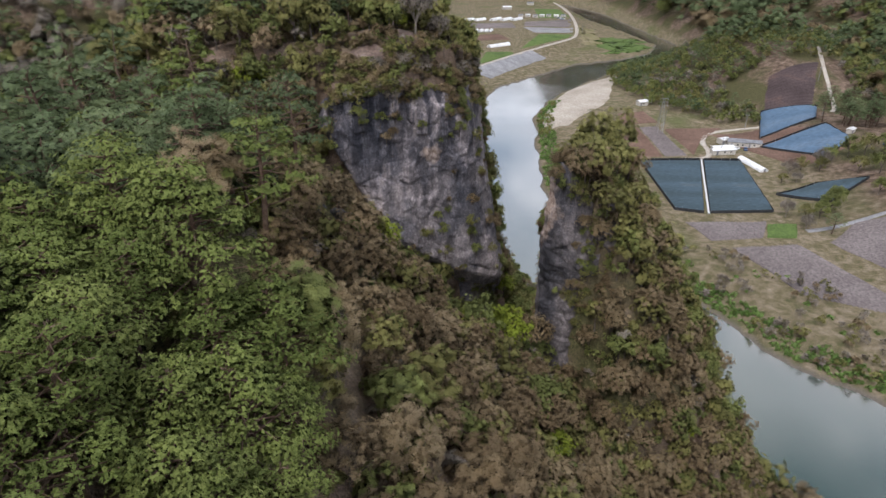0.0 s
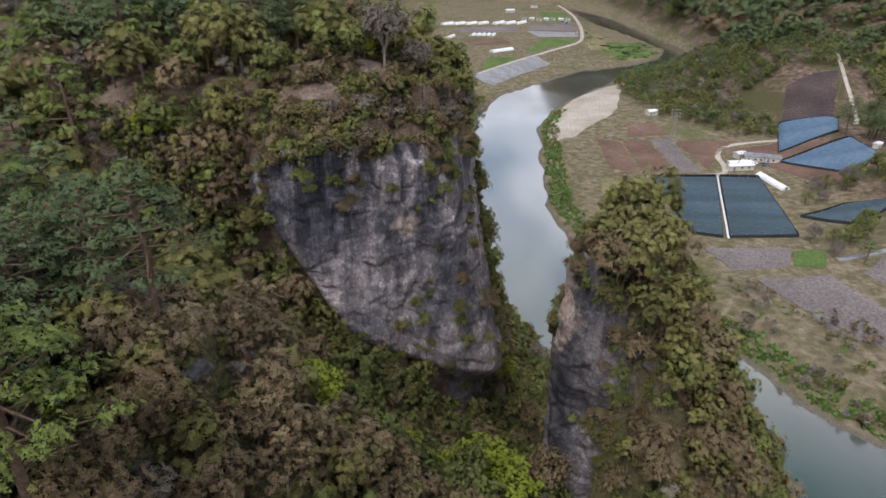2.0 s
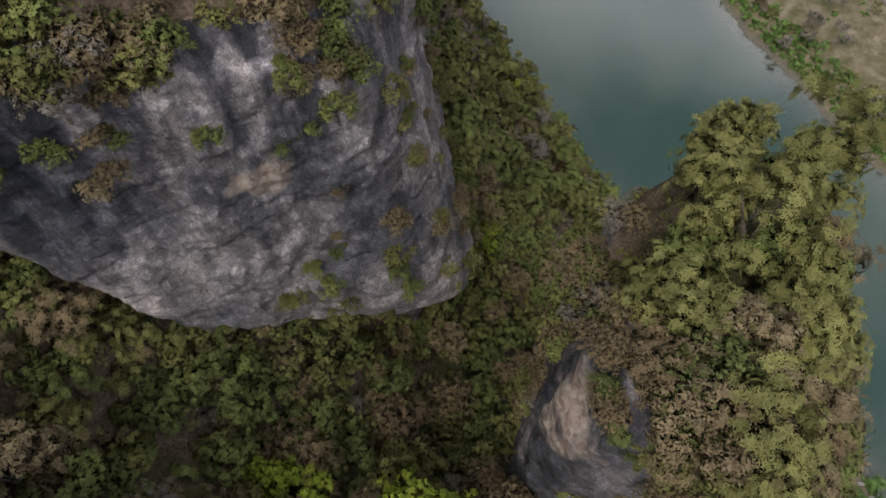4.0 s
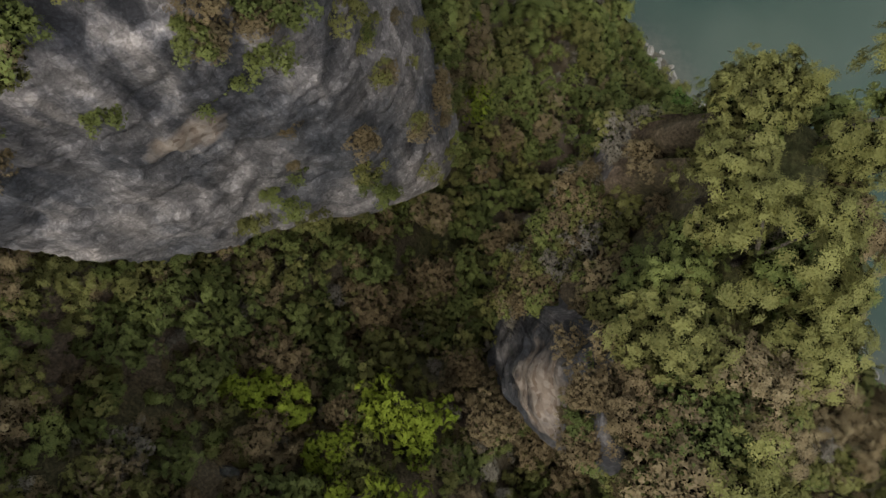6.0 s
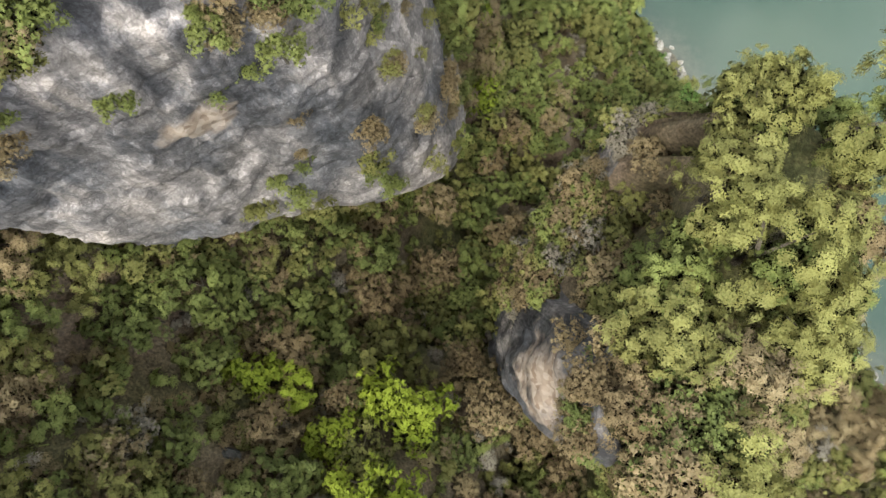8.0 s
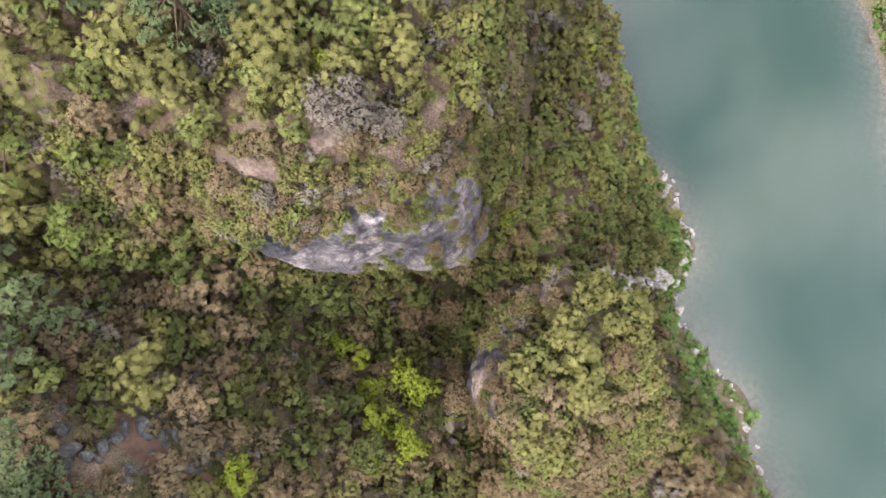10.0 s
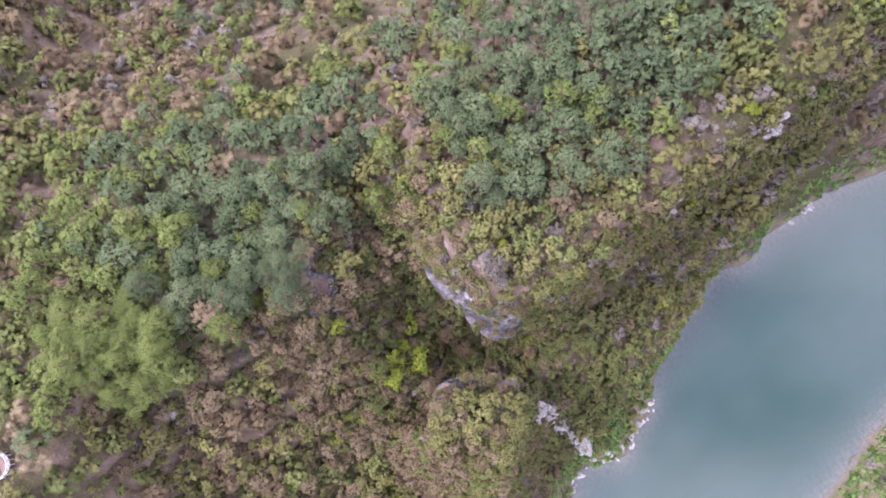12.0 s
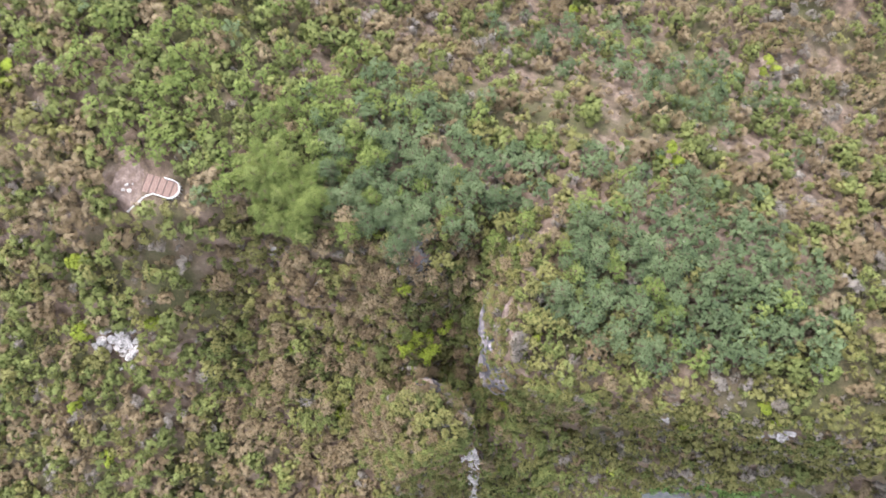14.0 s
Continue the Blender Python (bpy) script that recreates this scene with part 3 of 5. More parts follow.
def grid_faces(nx, ny):
    i, j = np.meshgrid(np.arange(nx - 1), np.arange(ny - 1))
    k = (j * nx + i).ravel()
    return np.stack([k, k + 1, k + nx + 1, k + nx], 1)


def steps(stops):
    """Axis positions: each stop is (until, step)."""
    out, v = [], stops[0]
    for until, st in stops[1:]:
        while v < until - 1e-6:
            out.append(v)
            v += st
    return np.array(out + [v])


xs = steps([-2600, (-1000, 80), (-320, 24), (-90, 6), (-40, 2), (75, 1.25), (130, 2.2), (340, 5), (1000, 24), (2600, 80)])
ys = steps([-1600, (-300, 80), (-60, 12), (-20, 2.2), (125, 1.25), (190, 2.4), (460, 4.5), (1060, 9), (1800, 30), (3000, 80)])
gx, gy = np.meshgrid(xs, ys)
gz = terrain(gx, gy)
ground = mesh_object("ground", np.stack([gx.ravel(), gy.ravel(), gz.ravel()], 1), grid_faces(len(xs), len(ys)), GROUND, True)
tagged(ground, "mountain, gorge and valley ground of leaf litter, moss and dry grass", "ground", kind="structure")

wx, wy = np.meshgrid(steps([-200, (-16, 23), (140, 2.6), (620, 40)]), steps([-200, (40, 40), (235, 2.6), (1300, 50)]))
water = mesh_object("water", np.stack([wx.ravel(), wy.ravel(), 0 * wx.ravel()], 1), grid_faces(wx.shape[1], wx.shape[0]), WATER)
wd, whalf, _ = along(wx.ravel(), wy.ravel(), RIVER)
wd = np.minimum(0, wd - whalf + spit(wx.ravel(), wy.ravel())) + 1.5 * fbm(wx.ravel() / 7, wy.ravel() / 7, 19, 3)
water.data.attributes.new("shoal", "FLOAT", "POINT").data.foreach_set("value", (0.85 * np.exp(np.minimum(0, wd) / 3.2)).astype(np.float32))
tagged(water, "calm green river water with grey sky reflections", "river", kind="structure")


# ---- rock faces ----
def smooth_line(pts, step):
    """Evenly spaced points on a rounded line through the given ones."""
    p = np.array(pts, float)
    for _ in range(3):
        q = [p[0]]
        for a, b in zip(p, p[1:]):
            q += [a * 0.75 + b * 0.25, a * 0.25 + b * 0.75]
        p = np.array(q + [p[-1]])
    s = np.r_[0, np.cumsum(np.hypot(*np.diff(p, axis=0).T))]
    t = np.arange(0, s[-1], step)
    return np.stack([np.interp(t, s, p[:, 0]), np.interp(t, s, p[:, 1])], 1), t


def chipped(u, z, seed):
    """Angular chips: each cell stands at its own depth and slant."""
    best, out = np.full(np.shape(u), 1e9), np.zeros(np.shape(u))
    cu, cz = np.floor(u), np.floor(z)
    for du in (-1, 0, 1):
        for dz in (-1, 0, 1):
            iu, iz = cu + du, cz + dz
            pu, pz = iu + hash01(iu, iz, seed), iz + hash01(iu, iz, seed + 1)
            d = (u - pu) ** 2 + (z - pz) ** 2
            depth = hash01(iu, iz, seed + 2) - 0.5 + (hash01(iu, iz, seed + 3) - 0.5) * (u - pu) + (hash01(iu, iz, seed + 4) - 0.5) * (z - pz)
            out, best = np.where(d < best, depth, out), np.minimum(d, best)
    return out


def rock_face(name, rim, lo, hi, bulge, material, step=0.21, seed=3, flute=0.26, relief=1.0, cap=4.6):
    """A standing wall of rock along a rim: lo and hi give the heights by distance along it, bulge how far it stands out by height."""
    line, t = smooth_line(rim, step)
    tan = np.gradient(line, axis=0)
    tan /= np.linalg.norm(tan, axis=1)[:, None]
    nrm = np.stack([tan[:, 1], -tan[:, 0]], 1)
    rows = int((np.max(hi(t)) - np.min(lo(t))) / step) + 1
    v = np.linspace(0, 1, rows)[:, None]
    z = lo(t)[None] + (hi(t) - lo(t))[None] * v
    u = np.repeat(t[None], rows, 0)
    off = bulge(u, z)
    off = off + relief * (0.55 * fbm(u / 5, z / 10, seed, 3) + flute * fbm(u / 1.6, z / 9, seed + 4, 3) + 0.26 * np.round(2.5 * fbm(u / 2.6, z / 4.5, seed + 6, 3)) / 2.5 + 0.10 * np.round(3 * fbm(u / 1.2 + z / 9, z / 2.2, seed + 9, 2)) / 3 )
    off = off + relief * (0.34 * chipped(u / 1.5 + 0.4 * fbm(u / 2, z / 2, seed + 20, 2), z / 2.3, seed + 21) + 0.07 * chipped(u / 0.55, z / 0.75, seed + 27))
    ledge = np.abs(fbm(u / 6, z / 2.2, seed + 12, 3))
    off = off - 0.13 * relief * np.exp(-(ledge / 0.05) ** 2)
    off = off - 0.5 * sstep(0.97, 1.0, v)
    # the top turns inward as an earthy shoulder that climbs to the soil of the plateau
    k = np.linspace(0.1, 1, 9)[:, None]
    off = np.r_[off, off[-1:] - cap * k]
    x, y = line[None, :, 0] + nrm[None, :, 0] * off, line[None, :, 1] + nrm[None, :, 1] * off
    soil = np.maximum(terrain(x[-1:], y[-1:]) - 0.4, z[-1:] - 0.5)
    z = np.r_[z, z[-1:] + (soil - z[-1:]) * k ** 0.75 + 0.25 * fbm(x[-9:], y[-9:], seed + 40, 3) * np.sin(k * 3)]
    slots = np.repeat((np.arange(rows + 8) >= rows).astype(int), len(t) - 1)
    return mesh_object(name, np.stack([x.ravel(), y.ravel(), z.ravel()], 1), grid_faces(len(t), rows + 9), [material, GROUND], True, slots)


def cliff_bulge(u, z):
    # stands out most along its lower lip, which climbs to the west, and is undercut below; the eastern corner leans back
    lip = 71 + 2.0 * np.maximum(0, 10.3 - u) - 0.72 * np.maximum(0, u - 10.3)
    belly = 1.0 * np.exp(-((z - lip - 1.0) / 6.5) ** 2)
    cut = -2.6 * sstep(lip, lip - 3.0, z)
    return 0.2 + belly * (1 - 0.6 * sstep(19, 25, u)) + cut * (1 - sstep(25, 31, u)) + 0.14 * (86 - np.maximum(z, lip)) * sstep(17, 24, u)


CLIFF_RIM = [(-16.5, 70.6), (-13, 69.6), (-9, 69.3), (-5.6, 70.3), (-2.4, 72), (1, 73.5), (3.2, 75.8), (4.3, 79.5), (4.6, 85), (3.4, 91), (0.6, 97)]
cliff = rock_face("cliff_face", CLIFF_RIM, lambda t: 67 - 15 * sstep(9, 25, t), lambda t: 88.4 - 4.5 * sstep(6, 0, t) - 2.2 * sstep(12, 20, t) - 6 * sstep(24, 36, t) + 1.2 * fbm(t / 3, t * 0, 91, 3), cliff_bulge, ROCK, seed=3)
tagged(cliff, "tall grey limestone cliff with dark water streaks and pale spalls", "cliff", kind="structure")

FIN_RIM = [(24, 79), (20, 77.5), (17, 76), (14.8, 72.5), (13.2, 68.5), (12.3, 65), (12.1, 63), (13.1, 61.5), (14.8, 60.9), (17, 60.9), (19.2, 61)]
fin_face = rock_face("rock_pinnacle_face", FIN_RIM, lambda t: 40 + 7 * sstep(2, 16, t), lambda t: 73.5 - 20 * sstep(9, 0, t) + 9.4 * sstep(17, 19.5, t) - 3.4 * sstep(23, 26, t) - 8 * sstep(28, 31, t),
                     lambda u, z: 0.2 + 0.5 * np.exp(-((z - 74) / 5) ** 2) + 0.032 * (80 - z), limestone("pinnacle_limestone", 0.62, ((12.2, 63.6, 76.5), (1.7, 2.4, 5.0))), seed=31, flute=0.45, cap=2.6)
tagged(fin_face, "narrow grey limestone pinnacle wall with ochre stains", "cliff", kind="structure")
# ---- plants ----
def tube(p0, p1, r0, r1, n=5):
    p0, p1 = np.array(p0, float), np.array(p1, float)
    ax = p1 - p0
    ax = ax / (np.linalg.norm(ax) + 1e-9)
    s = np.cross(ax, (0.31, 0.87, 0.38))
    s /= np.linalg.norm(s)
    q = np.cross(ax, s)
    an = np.arange(n) * 2 * np.pi / n
    ring = np.cos(an)[:, None] * s + np.sin(an)[:, None] * q
    v = np.r_[p0 + ring * r0, p1 + ring * r1]
    k = np.arange(n)
    j = (k + 1) % n
    return v, np.r_[np.stack([k, j, j + n], 1), np.stack([k, j + n, k + n], 1)]


def joined(pieces):
    vs, fs, at = [], [], 0
    for v, f in pieces:
        vs.append(v)
        fs.append(f + at)
        at += len(v)
    return np.concatenate(vs), np.concatenate(fs)


CORNER = np.array([[2.0, 0.0], [-1.0, 1.7320508], [-1.0, -1.7320508]])


def leaves(rng, centres, radius, per, size, squash=1.0, upright=0.0, slim=1.0, hub=1.7, up=0.35):
    """Small leaf sprays in clumps about the centres: corners, faces, the way each spray faces, and the place of each corner in its spray."""
    centres = np.asarray(centres, float)
    c = np.repeat(centres, per, 0)
    g = rng.normal(size=c.shape)
    g *= (rng.random(len(g)) ** 0.4 / (np.linalg.norm(g, axis=1) + 1e-9))[:, None] * np.repeat(np.broadcast_to(radius, len(centres)), per)[:, None]
    g[:, 2] *= squash
    p = c + g
    away = p - np.array([0, 0, hub])
    away /= np.linalg.norm(away, axis=1)[:, None] + 0.1
    lump = g / (np.linalg.norm(g, axis=1)[:, None] + 0.05)
    soft = 0.7 * away + 0.9 * lump
    soft[:, 2] += up + 0.25
    nrm = rng.normal(size=p.shape) * 0.6 + soft
    soft = soft + rng.normal(size=p.shape) * 0.16
    soft /= np.linalg.norm(soft, axis=1)[:, None]
    nrm /= np.linalg.norm(nrm, axis=1)[:, None]
    t = rng.normal(size=p.shape)
    t[:, 2] += upright
    t -= nrm * (t * nrm).sum(1)[:, None]
    t /= np.linalg.norm(t, axis=1)[:, None] + 1e-9
    b = np.cross(nrm, t)
    s = 0.86 * size * rng.uniform(0.6, 1.4, len(p))[:, None]
    t, b = t * s, b * s * slim
    v = np.stack([p + t * k[0] + b * k[1] for k in CORNER], 1).reshape(-1, 3)
    return v, np.arange(len(v)).reshape(-1, 3), np.repeat(soft, 3, 0), np.tile(CORNER, (len(p), 1))


def shell(rng, n, rx, rz, z0, lift=-0.25):
    a, h = rng.random(n) * 2 * np.pi, rng.uniform(lift, 1, n)
    r = np.sqrt(np.maximum(0, 1 - h * h)) * rng.uniform(0.6, 1.12, n)
    return np.stack([rx * r * np.cos(a), rx * r * np.sin(a), z0 + rz * h * rng.uniform(0.8, 1.1, n)], 1)


def broadleaf(rng, detail, thin=1.0):
    n, per, size = {4: (36, 56, 0.105), 3: (26, 30, 0.15), 2: (17, 15, 0.245), 1: (13, 8, 0.36), 0: (6, 5, 0.75)}[detail]
    c = shell(rng, n, 1.32, 1.1, 1.9, -0.4)
    crown = leaves(rng, c, rng.uniform(0.36, 0.66, n), max(3, int(per * thin)), size)
    wood = [tube((0, 0, -0.6), (0.1, 0.05, 1.2), 0.10, 0.07)]
    for k in range({4: 8, 3: 6, 2: 2}.get(detail, 1)):
        wood.append(tube((0.1, 0.05, 1.0), c[k] * 0.95, 0.05, 0.015, 4))
    return joined(wood), crown


def leafless(rng, detail):
    n, per, size = {4: (36, 52, 0.125), 3: (26, 32, 0.17), 2: (16, 15, 0.285), 1: (11, 8, 0.44), 0: (6, 5, 0.75)}[detail]
    c = shell(rng, n, 1.3, 1.1, 2.0, -0.1)
    crown = leaves(rng, c, 0.6, per, size, 1.0, 1.6, 0.8)
    wood = [tube((0, 0, -0.6), (0.05, 0.1, 1.1), 0.10, 0.07)]
    for k in range({4: 22, 3: 16, 2: 5}.get(detail, 1)):
        m = c[k] * 0.55 + np.array([0, 0, 0.4])
        wood.append(tube((0.05, 0.1, 0.7 + 0.02 * k), m, 0.035, 0.02, 3))
        wood.append(tube(m, c[k] * 1.08, 0.02, 0.006, 3))
        if detail >= 3:
            for _ in range(2):
                q = m + (c[k] * 1.12 - m) * rng.uniform(0.1, 0.5)
                wood.append(tube(q, q + (c[k] - m) * 0.6 + rng.normal(size=3) * 0.35, 0.013, 0.004, 3))
    return joined(wood), crown


def pine(rng, detail):
    pads, per, size = {4: (48, 56, 0.13), 3: (34, 32, 0.18), 2: (20, 16, 0.31), 1: (13, 9, 0.46), 0: (6, 5, 0.95)}[detail]
    top = np.array([rng.uniform(-0.5, 0.5), rng.uniform(-0.5, 0.5), 6.6])
    bend = top * 0.5 + np.array([rng.uniform(-0.4, 0.4), rng.uniform(-0.4, 0.4), 0])
    wood = [tube((0, 0, -0.8), bend, 0.19, 0.13, 6), tube(bend, top, 0.13, 0.04, 5)]
    c = []
    for k in range(pads):
        f = (k + 0.5) / pads
        a, h = k * 2.4 + rng.uniform(-0.4, 0.4), 3.3 + 3.5 * f
        reach = (2.4 * (1 - f) ** 0.6 + 0.35) * rng.uniform(0.5, 1.08)
        stem = bend + (top - bend) * np.clip((h - bend[2]) / (top[2] - bend[2]), 0, 1)
        e = np.array([stem[0] + reach * np.cos(a), stem[1] + reach * np.sin(a), h + rng.uniform(-0.2, 0.25)])
        c.append(e)
        if detail >= 2:
            wood.append(tube(stem - np.array([0, 0, 0.25]), e - np.array([0, 0, 0.1]), 0.05, 0.018, 4))
    if detail >= 3:
        for _ in range(5):
            h, a = rng.uniform(1.6, 3.2), rng.uniform(0, 6.28)
            p = bend * (h / bend[2])
            q = p + np.array([np.cos(a), np.sin(a), 0.15]) * rng.uniform(0.7, 1.7)
            wood += [tube(p, q, 0.035, 0.018, 4), tube(q, q + rng.normal(size=3) * 0.4, 0.016, 0.005, 3)]
    crown = leaves(rng, c, rng.uniform(0.5, 0.95, pads), per, size * 1.15, 0.28, 0.5, 0.55, 4.0, 1.1)
    return joined(wood), crown


def reed(rng, detail):
    c = shell(rng, 8 if detail > 1 else 5, 0.9, 0.5, 0.4)
    crown = leaves(rng, c, 0.45, {4: 36, 3: 30, 2: 18}.get(detail, 9), {4: 0.20, 3: 0.21, 2: 0.28}.get(detail, 0.42), 0.9, 1.2, 0.7, 0.2)
    return tube((0, 0, -0.4), (0, 0, 0.6), 0.05, 0.03, 4), crown


KINDS = {
    # kind: maker, leaf material, wood material, name, label, category
    "pine": (pine, LEAF["pine"], PINE_BARK, "pine_tree", "green pine with flat needle pads and a bare reddish trunk", "pine tree"),
    "young": (pine, LEAF["young"], PINE_BARK, "young_pine_tree", "light green young pine with layered soft needle pads", "pine tree"),
    "oak": (broadleaf, LEAF["oak"], BARK, "oak_tree", "small oak in fresh green spring leaf on the slope", "tree"),
    "olive": (lambda g, d: broadleaf(g, d, 0.8), LEAF["olive"], BARK, "shrub", "olive-yellow shrub just coming into leaf on the slope", "shrub"),
    "bare": (leafless, LEAF["bare"], BARK, "budding_tree", "russet budding tree, still mostly bare branches", "tree"),
    "grey": (leafless, LEAF["grey"], TWIG, "leafless_tree", "grey leafless tree with pale thin branches", "tree"),
    "lime": (broadleaf, LEAF["lime"], BARK, "lime_green_tree", "bright yellow-green tree in full new leaf", "tree"),
    "bank": (reed, LEAF["bank"], BARK, "bank_bush", "bright green bush at the water's edge", "bush"),
}
ORDER = list(KINDS)
VARIANTS = 3
PROTO = {}
for ki, kind in enumerate(ORDER):
    for detail in (4, 3, 2, 1, 0):
        for v in range(VARIANTS):
            PROTO[kind, detail, v] = KINDS[kind][0](np.random.default_rng(100 * ki + 10 * detail + v), detail)


def face_mesh(name, verts, faces, mats, slots=None, soft=None, spray=None, tint=None):
    """A mesh from arrays; soft: shading normals, spray: place in the leaf spray, tint: shade of the plant, all by corner."""
    me = bpy.data.meshes.new(name)
    me.vertices.add(len(verts))
    me.vertices.foreach_set("co", np.ascontiguousarray(verts, np.float32).ravel())
    me.loops.add(faces.size)
    me.loops.foreach_set("vertex_index", np.ascontiguousarray(faces, np.int32).ravel())
    me.polygons.add(len(faces))
    me.polygons.foreach_set("loop_start", np.arange(0, faces.size, 3, dtype=np.int32))
    for m in mats:
        me.materials.append(m)
    if slots is not None:
        me.polygons.foreach_set("material_index", np.ascontiguousarray(slots, np.int32))
    me.update(calc_edges=True)
    if soft is not None:
        me.attributes.new("custom_normal", "FLOAT_VECTOR", "POINT").data.foreach_set("vector", np.ascontiguousarray(soft, np.float32).ravel())
    if spray is not None:
        me.attributes.new("spray", "FLOAT2", "POINT").data.foreach_set("vector", np.ascontiguousarray(spray, np.float32).ravel())
    if tint is not None:
        me.attributes.new("tint", "FLOAT", "POINT").data.foreach_set("value", np.ascontiguousarray(tint, np.float32))
    return me


# -- where plants stand --
def scatter(x0, x1, y0, y1, step, seed):
    g = np.random.default_rng(seed)
    x, y = np.meshgrid(np.arange(x0, x1, step), np.arange(y0, y1, step))
    x, y = x.ravel(), y.ravel()
    return x + g.uniform(-0.48, 0.48, len(x)) * step, y + g.uniform(-0.48, 0.48, len(x)) * step, g


def blob(x, y, cx, cy, rx, ry):
    return np.exp(-(((x - cx) / rx) ** 2 + ((y - cy) / ry) ** 2) ** 2)


def slope_at(x, y):
    h = 0.7
    return np.hypot(terrain(x + h, y) - terrain(x - h, y), terrain(x, y + h) - terrain(x, y - h)) / (2 * h)


def mountain_plants():
    # an even spread far off, closer together round the gorge, and by true surface on the steep flanks
    x, y, g = scatter(-156, 118, -92, 218, 3.3, 7)
    core = (x > -32) & (x < 52) & (y > 8) & (y < 136)
    x1, y1, _ = scatter(-32, 52, 8, 136, 2.6, 9)
    x2, y2, _ = scatter(-32, 52, 36, 172, 0.62, 8)
    steep1, sl2 = slope_at(x1, y1) > 1.1, slope_at(x2, y2)
    extra = (sl2 > 1.1) & (g.random(len(x2)) < 0.384 * np.sqrt(1 + sl2 ** 2) / (3.2 - 1.9 * blob(x2, y2, -19, 68, 8, 6)))
    small = np.r_[np.zeros((~core).sum() + (~steep1 | (y1 < 36)).sum(), bool), np.ones(extra.sum(), bool)]
    x, y = np.r_[x[~core], x1[~steep1 | (y1 < 36)], x2[extra]], np.r_[y[~core], y1[~steep1 | (y1 < 36)], y2[extra]]
    d, half, side = along(x, y, RIVER)
    d = d - half
    keep = (side > 0) & (d > 0.4 - spit(x, y)) & ((x > -75) | (g.random(len(x)) < 0.72))
    x, y, d, small = x[keep], y[keep], d[keep] + spit(x[keep], y[keep]), small[keep]
    z, sl = terrain(x, y), slope_at(x, y)
    dt, _, _ = along(x, y, GULLY)
    db, _, inside = along(x, y, RIM)
    n1, n2 = fbm(x / 13, y / 13, 41, 3), fbm(x / 6, y / 6, 43, 2)
    u = g.random(len(x))
    w = {k: np.zeros(len(x)) for k in ORDER}
    w["olive"] += 0.34 + 0.25 * n2
    w["bare"] += 0.20 + 0.35 * n1
    w["oak"] += 0.22 - 0.25 * n1
    w["grey"] += 0.08 - 0.12 * n2
    w["lime"] += 0.012
    pines = blob(x, y, -38, 38, 18, 25) + 0.25 * blob(x, y, -45, 72, 14, 14) + blob(x, y, -33, 104, 19, 25) + 0.7 * blob(x, y, -26, 83, 9, 8) + 0.8 * blob(x, y, -20, 26, 8, 20) + 0.9 * blob(x, y, -12, 18, 6, 8) + 0.45 * blob(x, y, -95, 88, 14, 38) + 0.25 * blob(x, y, -30, -12, 22, 30)
    greens = blob(x, y, -34, -18, 26, 42) + 0.8 * blob(x, y, -95, 88, 16, 42)
    litter = blob(x, y, -68, 78, 13, 62) * (1 - np.clip(pines, 0, 1))
    russet = blob(x, y, -15, 31, 6, 8)
    young = np.clip(sstep(46, 14, y) * 0.85 + 0.12 + 0.25 * n2, 0, 1)
    w["pine"] += 5.0 * np.clip(pines, 0, 1) * (sl < 1.4) * (1 - young)
    w["young"] += 5.0 * np.clip(pines, 0, 1) * (sl < 2.0) * young
    rim = (inside > 0) & (db < 7)
    w["pine"] *= ~rim
    w["young"] *= ~rim
    w["olive"] += 0.35 * rim
    n0 = fbm(x / 26, y / 26, 47, 3)
    outer = (x < -40) | (y < 4)
    w["oak"] += 1.5 * np.clip(n0 - 0.02, 0, 1) * outer
    w["bare"] += (0.05 + 0.7 * np.clip(-n0, 0, 1)) * outer
    w["olive"] *= 1 - 0.35 * outer
    wild = (x < -50) & (y > -5)
    w["grey"] += 0.06 * wild
    w["bare"] += 0.1 * wild
    w["oak"] += 0.9 * greens
    w["bare"] += 0.5 * litter + 0.8 * russet
    w["grey"] *= 1 - 0.75 * ((x > -14) & (y > 10) & (y < 64))
    w["bare"] += 0.28 * ((x > -13) & (y > 14) & (y < 62) & (sl > 0.5)) + 0.5 * blob(x, y, -16, 62, 7, 9)
    # paler mix northward and on the flank: light scrub, plus haze put into colour
    w["grey"] += 0.08 * sstep(118, 140, y)
    flank = sstep(100, 112, y) * (x > -16)
    w["olive"] += 0.5 * flank
    w["grey"] += 0.3 * flank
    w["bare"] *= 1 - 0.55 * flank
    w["grey"] *= 1 - 0.7 * blob(x, y, -16, 50, 12, 14)
    gully = (dt < 13) & (z < 80) & (y > 45)
    w["oak"] += 0.45 * gully
    w["olive"] += 0.15 * gully
    w["grey"] *= 1 - 0.6 * gully
    w["pine"] *= ~gully
    w["young"] *= ~gully
    crest = (x > 9) & (x < 27) & (y > 56) & (y < 80) & (z > 55)
    w["oak"] *= 1 - 0.3 * crest
    w["grey"] *= 1 - 0.6 * crest
    w["olive"] += 0.16 * crest
    w["bare"] *= 1 - 0.1 * crest
    w["grey"] *= 1 - 0.7 * crest
    shore = d < 7
    for k in ORDER:
        w[k] = np.where(shore, 0.08 * w[k], np.maximum(w[k], 0))
    w["bank"] += 1.0 * shore
    tot = sum(w.values())
    pick, acc = np.zeros(len(x), int), np.zeros(len(x))
    for i, k in enumerate(ORDER):
        pick = np.where(u * tot >= acc, i, pick)
        acc = acc + w[k]
    size = g.uniform(0.85, 1.45, len(x))
    size = np.where(rim & (db < 3), size * 0.6, size)
